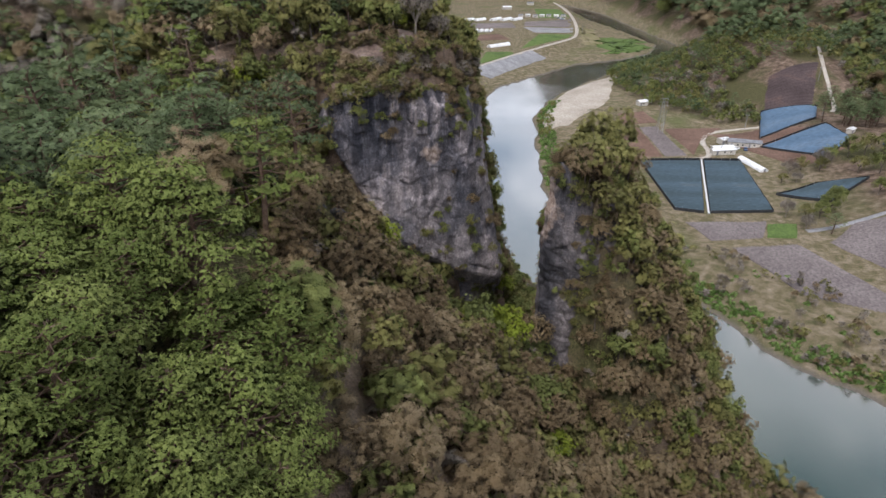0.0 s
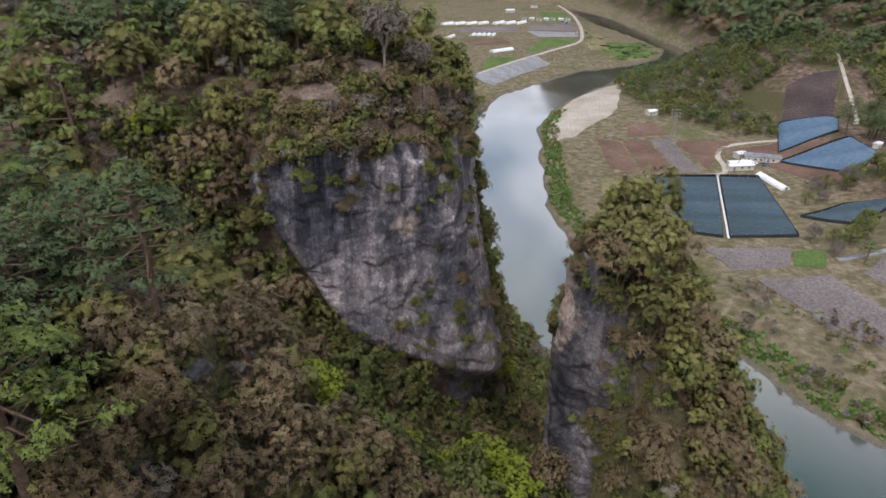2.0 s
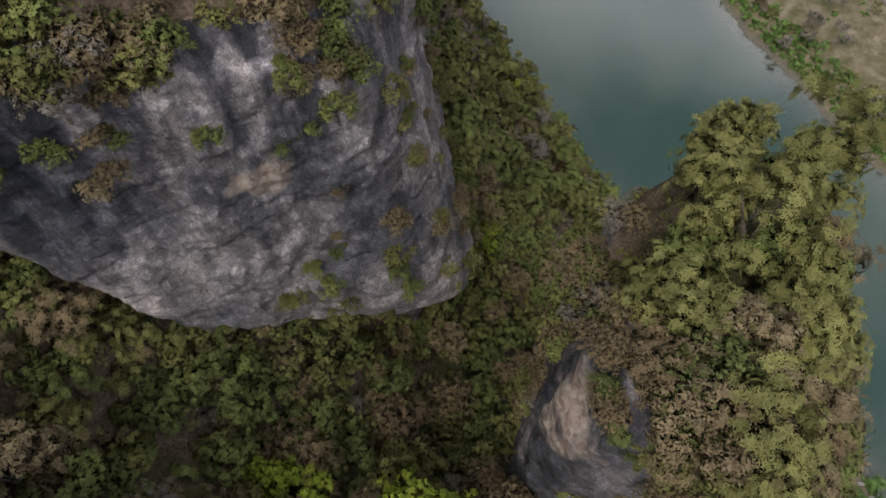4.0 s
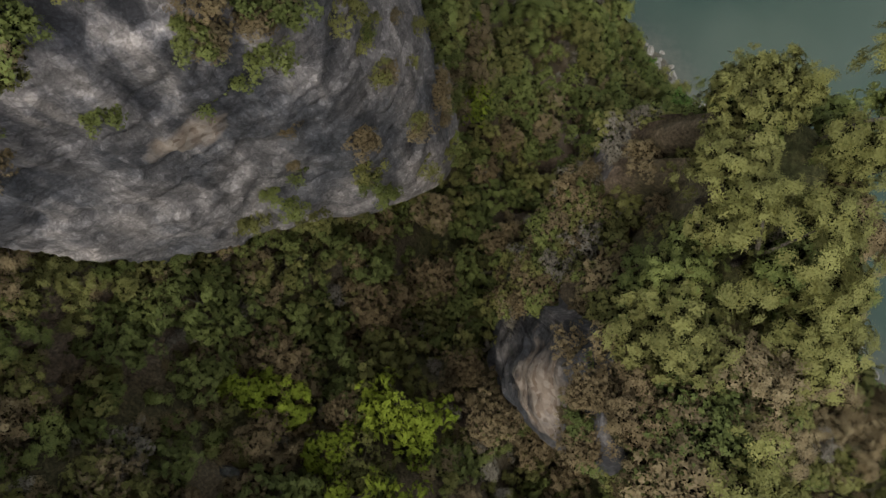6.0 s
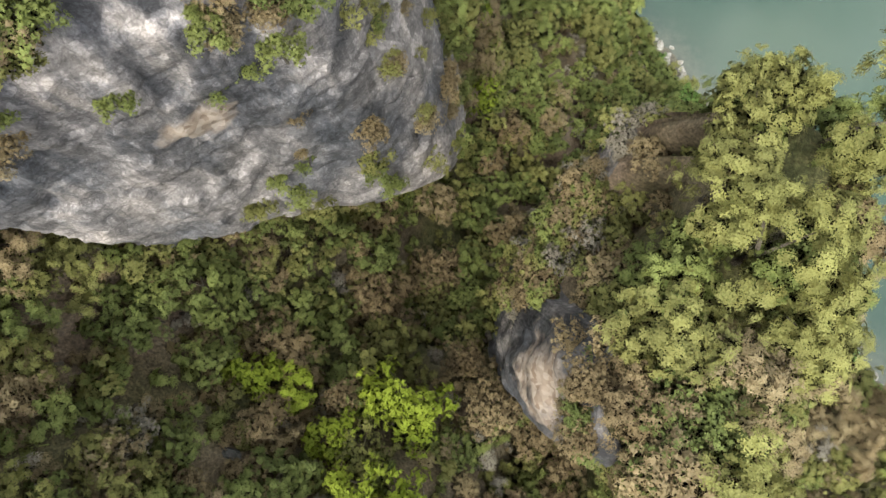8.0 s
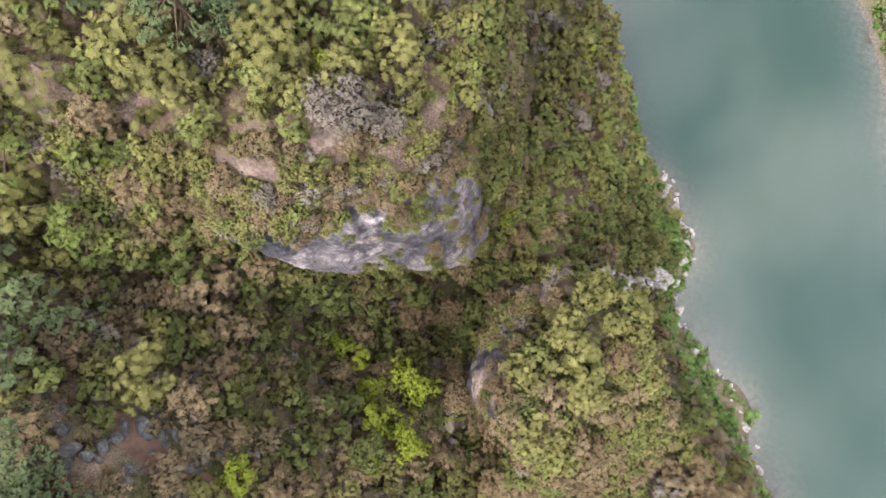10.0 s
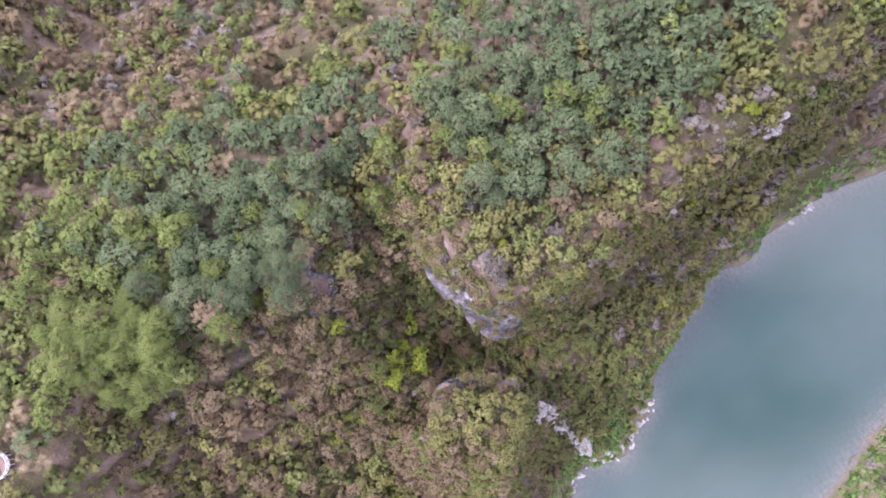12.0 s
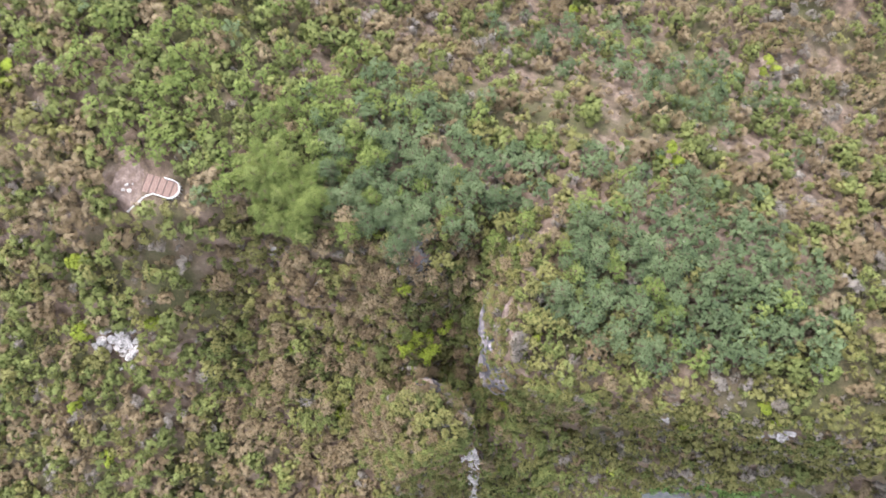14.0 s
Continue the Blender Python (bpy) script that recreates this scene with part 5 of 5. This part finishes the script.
field([(100, 707), (141, 704), (148, 742), (92, 752)], CONCRETE, "field covered with grey plastic sheet", 20, 0.1)
field([(94, 757), (148, 748), (159, 816), (100, 800)], PLOUGH, "far grey ploughed field", 20, 0.1)
field([(30, 650), (70, 660), (60, 700), (20, 690)], BROWN, "far brown field near the plastic tunnels", 14, 0.1)
field([(20, 735), (85, 745), (84, 790), (10, 780)], PLOUGH, "far grey field between the plastic tunnels", 18, 0.1)
field([(120, 830), (160, 825), (164, 930), (130, 940)], GRASS, "far green field beside the levee road", 18, 0.1)
field([(232, 402), (262, 430), (330, 470), (330, 380)], MEADOW, "dry grass clearing on the eastern slope", 10, 0.05, "meadow")

field([(125, 296), (124, 345), (160, 346), (138, 322)], BROWN, "fallow red-brown earth beside the farm track", 8, 0.06)
field([(80, 300), (93, 292), (95, 345), (84, 352)], BROWN, "stubbly brown field behind the sandbar", 10, 0.06)
field([(66, 250), (90, 240), (92, 286), (72, 290)], MEADOW, "dry fallow meadow beside the river", 8, 0.05, "meadow")

# sandbar in the bend
sand_out = [(57, 346), (60, 372), (66, 398), (76, 425), (90, 452), (108, 475), (130, 494)]
sand_in = [(72, 350), (86, 374), (98, 388), (108, 402), (116, 425), (122, 450), (136, 488)]
so, _ = smooth_line(sand_out, 4)
si, _ = smooth_line(sand_in, 4)
n_s = min(len(so), len(si))
uu = np.linspace(0, 1, 14)[None, :, None]
sp = so[np.linspace(0, len(so) - 1, n_s).astype(int)][:, None] * (1 - uu) + si[np.linspace(0, len(si) - 1, n_s).astype(int)][:, None] * uu
sz = np.maximum(terrain(sp[..., 0], sp[..., 1]), 0.15) + 0.3 + 0.3 * fbm(sp[..., 0] / 8, sp[..., 1] / 8, 4, 3)
sz[:, 0] -= 0.6
sz[:, -1] -= 0.6
sz[0] -= 0.6
sz[-1] -= 0.6
sandbar = mesh_object("sandbar", np.concatenate([sp, sz[..., None]], 2).reshape(-1, 3), grid_faces(14, n_s), SAND, True)
tagged(sandbar, "broad pale sand and pebble bar in the river bend", "sandbar", kind="structure")

field([(152, 592), (200, 622), (206, 690), (168, 690)], GRASS, "green grass flat between the river channels", 10, 0.0, "grass_flat", 14)
field([(136, 640), (160, 640), (172, 760), (156, 760)], MEADOW, "dry earth and grass below the levee", 10, 0.0, "dry_flat", 10)
ribbon("farm_track", [(94, 291.6), (110, 291.6), (123, 291.8), (132, 293.5), (136, 306), (137, 319), (145, 334), (161, 341.5), (176, 335)], 2.6, GRAVEL, "pale gravel farm track past the sheds")
ribbon("net_border_track", [(176, 335), (186, 308), (178, 287)], 1.8, GRAVEL, "narrow pale track along the blue nets")
ribbon("farm_lane", [(136, 209.6), (150, 211), (170, 213.6), (230, 220)], 2.2, CONCRETE, "narrow concrete farm lane between the fields")
ribbon("hill_road", [(214, 338), (221, 347), (231, 385), (244, 420), (258, 447), (295, 479), (344, 498), (430, 520)], 2.2, GRAVEL, "pale gravel road winding up the eastern slope", step=3)
ribbon("net_footpath", [(126.6, 290.5), (105.2, 224)], 0.75, WHITE, "white-covered footpath between the two shade nets", 0.35)
ribbon("levee_road", [(p[0], p[1]) for p in DIKE[1:]], 3.4, GRAVEL, "pale road along the top of the levee", 0.3, step=4)
ribbon("levee_slope", [(30, 494), (60, 541), (88, 580)], 15, CONCRETE, "grey concrete facing on the river side of the levee", 0.5, category="levee", step=3)


# ---- shade nets over crops ----
def shade_net(corners, material, label, ridges, high=0.95):
    c = np.array(corners, float)
    mid = c.mean(0)
    base = thing("shade_net", (mid[0], mid[1], height(*mid)), label, "shade net", "shade nets over the crops")
    nu, nv = ridges * 4 + 1, 18
    u, v = np.meshgrid(np.linspace(0, 1, nu), np.linspace(0, 1, nv))
    p = c[0][:, None, None] * (1 - u) * (1 - v) + c[1][:, None, None] * u * (1 - v) + c[2][:, None, None] * u * v + c[3][:, None, None] * (1 - u) * v
    z = terrain(p[0], p[1]) + high + 0.28 * np.abs(np.sin(v * ridges * np.pi)) + 0.1 * fbm(p[0] / 3, p[1] / 3, 5, 2)
    rim_ = (u < 1e-6) | (u > 1 - 1e-6) | (v < 1e-6) | (v > 1 - 1e-6)
    z = np.where(rim_, terrain(p[0], p[1]) + 0.1, z)
    off = np.array(base.matrix_basis.translation)
    net = mesh_object("net", np.stack([p[0].ravel(), p[1].ravel(), z.ravel()], 1) - off, grid_faces(nu, nv), material, True)
    net.parent = base
    for k in range(4):
        a, b = c[k], c[(k + 1) % 4]
        t = np.linspace(0, 1, 24)[:, None]
        q = a * (1 - t) + b * t
        inward = (mid - (a + b) / 2) / np.linalg.norm(mid - (a + b) / 2)
        zz = terrain(q[:, 0], q[:, 1])
        vs = np.stack([np.c_[q - inward * 0.12, zz + 0.05], np.c_[q, zz + high + 0.3], np.c_[q + inward * 0.08, zz + high + 0.31]], 1).reshape(-1, 3) - off
        e = mesh_object("edge_strip", vs, grid_faces(3, 24), BLACKNET)
        e.parent = base
        tagged(e, "black net edge")
        for f in (0.0, 0.25, 0.5, 0.75):
            w = a * (1 - f) + b * f + inward * 0.4
            h = height(*w)
            part("post", tube_bm((w[0] - off[0], w[1] - off[1], h - 0.2 - off[2]), (w[0] - off[0], w[1] - off[1], h + high + 0.5 - off[2]), 0.06, 0.05, 6), STEEL, base)
    return base


shade_net([(95.8, 290), (125.8, 290), (104, 226.6), (93.5, 230)], NET, "dark blue shade net over a crop plot, edged in black", 30)
shade_net([(127.4, 290), (144.4, 289), (132, 227.2), (106.4, 226.6)], NET, "dark blue shade net over a crop plot, wedge shaped", 30)
shade_net([(141.5, 245), (160, 250.5), (178, 244), (157, 231.8)], NET, "small dark green-blue shade net beside scrub", 16)
shade_net([(167, 318), (184, 356), (210.5, 347), (200, 328)], BLUENET, "light blue shade net on the slope", 18)
shade_net([(161.5, 307), (199, 317), (197, 291), (178, 273.5)], BLUENET, "light blue shade net on the slope below the woods", 20)


# ---- farm buildings ----
def shed(at, turn, sx, sy, h, roof, label, windows=2, name="farm_shed"):
    b = thing(name, (at[0], at[1], height(*at)), label, "shed", "farm buildings", turn)
    part("wall", box_bm(sx, sy, h + 0.5, (0, 0, h / 2 - 0.25)), WALLPAINT, b)
    for s in (-1, 1):
        bm = bmesh.new()
        q = [(-sx / 2 - 0.3, 0, h + sy * 0.16), (sx / 2 + 0.3, 0, h + sy * 0.16), (sx / 2 + 0.3, s * (sy / 2 + 0.35), h - 0.1), (-sx / 2 - 0.3, s * (sy / 2 + 0.35), h - 0.1)]
        top = [bm.verts.new(v) for v in q]
        low = [bm.verts.new((v[0], v[1], v[2] - 0.14)) for v in q]
        bm.faces.new(top if s < 0 else top[::-1])
        bm.faces.new(low[::-1] if s < 0 else low)
        for i in range(4):
            bm.faces.new((top[i], top[(i + 1) % 4], low[(i + 1) % 4], low[i]))
        part("roof", bm, roof, b)
    part("door", box_bm(1.0, 0.08, 2.0, (-sx * 0.3, -sy / 2 - 0.02, 1.0)), GREYROOF, b)
    for k in range(windows):
        part("window", box_bm(0.9, 0.08, 0.8, (sx * (0.02 + 0.28 * k), -sy / 2 - 0.02, 1.4)), GLASSDARK, b)
    return b


shed((140.5, 299.5), 0.12, 12, 3.2, 2.6, WHITE, "long low farm shed with a white sheet roof")
shed((142, 304), 0.12, 11, 3.0, 2.6, WHITE, "long low farm shed with a clean white roof")
shed((153, 313), -0.25, 9, 6, 3.0, GREYROOF, "grey-roofed farm store with open sides")
shed((160, 309), -0.3, 7, 5, 2.8, GREYROOF, "small grey-roofed store beside the farmyard", 1)
shed((148, 317.5), 0.4, 5, 4, 2.6, WHITE, "small white-roofed hut at the track", 1)
shed((128, 398), 0.3, 6, 4.5, 2.8, WHITE, "white-roofed hut at the edge of the woods", 1)
shed((134, 405), -0.2, 5, 4, 2.6, GREYROOF, "grey hut half hidden by trees", 1)
shed((202, 300), 0.7, 5, 2.5, 2.2, WHITE, "white container store beside the blue nets", 0)


def plastic_tunnel(p0, p1, width, label):
    a, b = np.array(p0, float), np.array(p1, float)
    mid, run = (a + b) / 2, b - a
    ln = float(np.hypot(*run))
    t = thing("plastic_tunnel", (mid[0], mid[1], height(*mid)), label, "greenhouse", "plastic tunnels", math.atan2(run[1], run[0]))
    n, m = 12, max(6, int(ln / 1.5))
    an = np.linspace(0, np.pi, n)
    xs_ = np.linspace(-ln / 2, ln / 2, m)
    vs = np.array([(x, -np.cos(q) * width / 2, np.sin(q) * width * 0.46 - 0.2) for x in xs_ for q in an])
    cover = mesh_object("cover", vs, grid_faces(n, m), WHITE, True)
    cover.parent = t
    for s in (-1, 1):
        bm = bmesh.new()
        ring = [bm.verts.new((s * ln / 2, -np.cos(q) * width / 2, np.sin(q) * width * 0.46 - 0.2)) for q in an]
        bm.faces.new(ring)
        part("end_wall", bm, WHITE, t)
        part("door", box_bm(0.08, 1.0, 1.7, (s * (ln / 2 + 0.03), 0, 0.75)), GREYROOF, t)
    for k in range(5):
        x = -ln / 2 + ln * (k + 0.5) / 5
        q = [(x, -np.cos(w) * (width / 2 + 0.03), np.sin(w) * (width * 0.46 + 0.03) - 0.2) for w in np.linspace(0, np.pi, 9)]
        v, f = joined([tube(e, g_, 0.035, 0.035, 4) for e, g_ in zip(q, q[1:])])
        hoop = new("hoop", face_mesh("hoop", v, f, [STEEL]))
        hoop.parent = t
    return t


plastic_tunnel((146.5, 292), (149.5, 273), 4.2, "white plastic growing tunnel beside the shade nets")
for k in range(5):
    plastic_tunnel((29 + 5.4 * k, 711), (33 + 5.4 * k, 726), 4.2, "short white plastic growing tunnel in a row")
for k in range(4):
    plastic_tunnel((-2 + 14 * k, 800 + 1.5 * k), (10 + 14 * k, 812 + 1.5 * k), 6.5, "large white plastic growing tunnel")
for k in range(3):
    plastic_tunnel((60 + 13 * k, 806), (72 + 13 * k, 822), 6.5, "large white plastic growing tunnel beside farm buildings")
plastic_tunnel((44, 611), (64, 627), 6.0, "pale plastic tunnel among scrub behind the levee")
plastic_tunnel((2, 690), (10, 712), 5.0, "white plastic tunnel at the edge of a brown field")
for k in range(7):
    shed((100 + 9 * k, 842 + 3.0 * math.sin(k * 2.1)), 0.3 * math.sin(k), 6, 4.5, 2.8, WHITE if k % 2 else GREYROOF, "small far farm building with a pale roof", 1, "farmhouse")
shed((90, 930), 0.2, 12, 7, 3.4, WHITE, "far farm hall with a pale roof", 2, "farmhouse")
shed((130, 985), -0.2, 10, 6, 3.2, GREYROOF, "far farm hall with a grey roof", 2, "farmhouse")


# ---- power line ----
def pylon(at, high):
    b = thing("lattice_pylon", (at[0], at[1], height(*at)), "grey steel lattice pylon beside the field track", "pylon")
    foot, head = 1.7, 0.35
    cs = [(-1, -1), (1, -1), (1, 1), (-1, 1)]
    for cx, cy in cs:
        part("leg", tube_bm((cx * foot, cy * foot, -0.4), (cx * head, cy * head, high), 0.09, 0.06, 5), STEEL, b)
    lv_ = [high * (1 - (1 - k / 8) ** 1.2) for k in range(8)]
    for z0, z1 in zip(lv_, lv_[1:]):
        r0, r1 = foot + (head - foot) * z0 / high, foot + (head - foot) * z1 / high
        for (ax, ay), (bx, by) in zip(cs, cs[1:] + cs[:1]):
            part("brace", tube_bm((ax * r0, ay * r0, z0), (bx * r1, by * r1, z1), 0.045, 0.045, 4), STEEL, b)
    for z0 in (high * 0.8, high * 0.9, high * 0.99):
        part("cross_arm", tube_bm((-2.3, 0, z0), (2.3, 0, z0), 0.08, 0.08, 5), STEEL, b)
        for s in (-2.2, 2.2):
            part("insulator", tube_bm((s, 0, z0), (s, 0, z0 - 0.7), 0.08, 0.05, 6), WHITE, b)
    return b


pylon((120.5, 337.5), 19)


def utility_pole(at, high=8.5):
    b = thing("utility_pole", (at[0], at[1], height(*at)), "grey concrete utility pole with one cross arm", "pole", "utility poles")
    part("shaft", tube_bm((0, 0, -0.4), (0, 0, high), 0.16, 0.10, 8), CONCRETE, b)
    part("cross_arm", tube_bm((-0.9, 0, high - 0.6), (0.9, 0, high - 0.6), 0.05, 0.05, 5), STEEL, b)
    for s in (-0.8, 0, 0.8):
        part("insulator", tube_bm((s, 0, high - 0.58), (s, 0, high - 0.3), 0.05, 0.04, 6), WHITE, b)


for q in ((168, 338), (140, 300.5), (128, 352), (206, 333), (222, 372), (150, 700), (157, 760), (163, 830)):
    utility_pole(q)


def car(at, turn, paint, label):
    b = thing("car", (at[0], at[1], height(*at) + 0.02), label, "car", "parked cars", turn)
    part("body", box_bm(4.2, 1.7, 0.62, (0, 0, 0.62), 0, 0.14), paint, b)
    part("cabin", box_bm(2.2, 1.5, 0.55, (-0.2, 0, 1.18), 0, 0.2), GLASSDARK, b)
    part("roof", box_bm(1.6, 1.4, 0.06, (-0.2, 0, 1.47), 0, 0.02), paint, b)
    for sx in (-1.3, 1.3):
        for sy in (-0.8, 0.8):
            part("wheel", tube_bm((sx, sy - 0.1, 0.31), (sx, sy + 0.1, 0.31), 0.32, 0.32, 12), RUBBER, b)
    for sy in (-0.55, 0.55):
        part("headlight", box_bm(0.08, 0.32, 0.16, (2.09, sy, 0.68)), WHITE, b)


car((150, 306), 0.5, CARWHITE, "white car parked beside the farm shed")
car((154.5, 305), 1.2, CARBLUE, "dark blue car parked in the farmyard")
car((146.5, 309.5), 0.2, CARWHITE, "white van-like car parked by the track")
car((207, 281), 0.9, CARBLUE, "dark car parked near the blue net")
for k in range(6):
    car((148 + 2.6 * math.sin(k * 1.7), 815 + 4.2 * k), 0.2 * k, CARWHITE if k % 3 else CARBLUE, "small car parked beside the far farm")


# ---- boulders ----
def boulder_mesh(seed, material, sub=2):
    bm = bmesh.new()
    bmesh.ops.create_icosphere(bm, subdivisions=sub, radius=1)
    r_ = np.random.default_rng(seed)
    st = r_.uniform(0.7, 1.3, 3)
    cuts = r_.normal(size=(11, 3))
    cuts /= np.linalg.norm(cuts, axis=1)[:, None]
    for v in bm.verts:
        p = np.array(v.co)
        for c in cuts:
            over = p @ c - 0.58
            if over > 0:
                p = p - c * over * 0.9
        p = p * (1 + 0.12 * noise.noise(Vector(p * 2.3 + seed)))
        v.co = Vector(p * st)
    me = bpy.data.meshes.new("boulder")
    bm.to_mesh(me)
    bm.free()
    me.materials.append(material)
    return me


def boulders(name, label, group, material, spots, seed, sink=0.3):
    meshes = [boulder_mesh(seed + k, material) for k in range(4)]
    r_ = np.random.default_rng(seed)
    for k, (x, y, s) in enumerate(spots):
        ob = new(name, meshes[k % 4])
        ob.matrix_basis = Matrix.LocRotScale((x, y, height(x, y) + s * (0.5 - sink)), Euler((r_.uniform(-0.4, 0.4), r_.uniform(-0.4, 0.4), r_.uniform(0, 6.28))), (s, s * r_.uniform(0.7, 1.1), s * r_.uniform(0.55, 0.9)))
        tagged(ob, label, "boulder", group)


def around(seed, n, cx, cy, rx, ry, lo, hi):
    r_ = np.random.default_rng(seed)
    return [(cx + rx * r_.normal() * 0.55, cy + ry * r_.normal() * 0.55, lo + (hi - lo) * r_.random() ** 2) for _ in range(n)]


boulders("outcrop_rock", "dark lichened rock standing out of russet soil", "rocks in the gully head", DARK_ROCK, around(1, 90, -11, 51.5, 7.5, 6.0, 0.35, 1.1), 11, 0.42)
boulders("outcrop_rock", "dark lichened rock among bushes on the pinnacle", "rocks on the pinnacle", DARK_ROCK, [(18.4, 71.2, 1.3), (19.0, 70.4, 0.9), (16.6, 68.4, 0.8), (12.9, 63.0, 0.9)], 21, 0.7)
boulders("pale_rock", "bare white rock outcrop on the wooded slope", "pale outcrop", PALE_ROCK, around(3, 40, 37.3, -20, 3.4, 4.8, 1.0, 2.3), 31, 0.1)
boulders("pale_rock", "white scree block above the river", "white scree", PALE_ROCK, [q for k in range(5) for q in around(4 + k, 16, 26.5 + 4.1 * k, 81.8 + 2.4 * k, 2.4, 1.7, 0.5, 1.6)] + around(15, 24, 43.4, 91.2, 2.6, 2.8, 0.6, 1.7), 41, 0.05)
shore_line, _ = smooth_line([(82, 58), (76, 66), (70, 73.5), (59.5, 80), (54, 88), (53.5, 99), (47, 115), (39, 120.5)], 1.0)
r_shore = np.random.default_rng(8)
shore = [(p[0] + r_shore.normal() * 1.3, p[1] + r_shore.normal() * 1.3, 0.4 + 1.2 * r_shore.random() ** 2) for p in shore_line for _ in range(2 if 84 < p[1] < 118 else 1)]
boulders("shore_rock", "pale grey rock at the water's edge", "rocks along the shore", PALE_ROCK, shore + around(16, 18, 9, 188, 1.8, 5, 0.6, 1.6), 51, 0.35)
boulders("shore_rock", "dark wet rock at the water's edge", "rocks along the shore", DARK_ROCK, around(9, 16, 13.5, 160, 1.5, 4, 0.4, 1.2) + around(10, 9, 26, 135, 1.4, 2, 0.3, 0.9), 61)
boulders("rock_rib", "grey rock rib on the steep bank", "rock ribs above the gorge", PALE_ROCK, around(12, 9, -2.0, 119, 1.0, 3, 0.7, 1.4) + around(13, 14, -8.5, 140, 1.2, 5, 0.9, 2.0) + around(14, 6, 20.9, 18, 0.8, 1.4, 0.6, 1.3) + around(15, 5, -2.2, 16, 0.8, 1.2, 0.6, 1.2), 71, 0.4)


# ---- bare earth on the cliff top and at the lookout ----
def earth_patch(name, spine, width, label, material=EARTH, lift=0.03):
    line, t = smooth_line(spine, 0.5)
    tan = np.gradient(line, axis=0)
    tan /= np.linalg.norm(tan, axis=1)[:, None]
    nrm = np.stack([-tan[:, 1], tan[:, 0]], 1)
    w = width * np.sin(np.pi * np.clip((t + 0.3) / (t[-1] + 0.6), 0, 1)) ** 0.5 * (1 + 0.5 * fbm(t / 1.7, t * 0, 14, 3))
    k = np.linspace(-0.5, 0.5, 13)
    q = line[:, None] + nrm[:, None] * (w[:, None] * k[None])[..., None]
    q = q + 0.3 * np.stack([fbm(q[..., 0], q[..., 1], 15, 2), fbm(q[..., 0], q[..., 1], 16, 2)], -1)
    z = terrain(q[..., 0], q[..., 1]) + lift + 0.12 - 1.2 * np.abs(k)[None] ** 3
    ob = mesh_object(name, np.concatenate([q, z[..., None]], 2).reshape(-1, 3), grid_faces(13, len(line)), material, True)
    return tagged(ob, label, "bare ground", kind="structure")


earth_patch("bare_earth_path", [(-12.5, 72.2), (-9, 73), (-6, 74.2), (-4.8, 77), (-4.6, 81), (-5.5, 84)], 2.3, "worn pink earth path along the cliff top")
earth_patch("lookout_clearing", [(-7.5, -17.5), (-3.5, -16.4), (0, -15.8), (4, -15)], 6.2, "worn earth clearing beside the lookout deck")
earth_patch("russet_soil", [(-16, 53), (-12, 51), (-8, 49), (-5, 48)], 1.6, "russet bare soil between dark rocks", BROWN)


# ---- lookout deck ----
def lookout():
    zz = max(height(x, y) for x, y in ((-6.6, -12), (-2.8, -12), (-4.7, -8), (-6.8, -5), (-2.6, -5), (-4.9, -4))) + 0.3
    b = thing("lookout_deck", (-4.7, -6.9, zz), "round-ended lookout deck of red-brown boards with a white rail", "deck", turn=radians(7))
    for k in range(26):
        y0 = -5.9 + 0.33 * k
        half = 2.1 if y0 < 0.6 else math.sqrt(max(0.05, 2.1 ** 2 - (y0 - 0.6) ** 2))
        part("board", box_bm(2 * half, 0.29, 0.06, (0, y0, 0)), TIMBER if k % 5 else WETBOARD, b)
    pts = [(-2.1, -1.4), (-2.1, 0.6)] + [(2.15 * math.cos(a), 0.6 + 2.15 * math.sin(a)) for a in np.linspace(np.pi * 0.85, 0.0, 8)] + [(2.1, -0.8), (2.1, -2.6)]
    for p, q in zip(pts, pts[1:]):
        for h in (0.3, 0.65, 1.05):
            part("rail", tube_bm((*p, h), (*q, h), 0.06, 0.06, 6), ROPE, b)
    for p in pts:
        part("post", tube_bm((*p, -0.9), (*p, 1.12), 0.08, 0.08, 6), ROPE, b)
    for p in ((-1.6, -5.4), (1.6, -5.4), (-1.6, -2.2), (1.6, -2.2), (-1.5, 1.6), (1.5, 1.6)):
        part("support", tube_bm((*p, -3.0), (*p, -0.02), 0.1, 0.1, 6), TIMBER, b)
    sx, sy, sz_ = -2.5, -9.4, height(-2.5, -9.4)
    f = thing("fence", (sx, sy, sz_), "white rail fence along the clearing below the lookout", "fence")
    run = [(sx + 6.0 * k / 6, sy - 4.6 * k / 6 - 0.5 * math.sin(k * 1.1)) for k in range(7)]
    for p, q in zip(run, run[1:]):
        a_, c_ = (p[0] - sx, p[1] - sy, height(*p) - sz_), (q[0] - sx, q[1] - sy, height(*q) - sz_)
        for h in (0.45, 1.0):
            part("rail", tube_bm((a_[0], a_[1], a_[2] + h), (c_[0], c_[1], c_[2] + h), 0.06, 0.06, 6), ROPE, f)
    for p in run:
        h = height(*p) - sz_
        part("post", tube_bm((p[0] - sx, p[1] - sy, h - 0.3), (p[0] - sx, p[1] - sy, h + 1.05), 0.08, 0.08, 6), ROPE, f)


lookout()
boulders("clearing_rock", "pale rock lying on the worn clearing", "rocks at the lookout", PALE_ROCK, [(-1.9, -16.2, 0.7), (-1.0, -15.4, 0.6), (-2.6, -15.2, 0.45), (-0.6, -16.6, 0.5)], 81, 0.3)
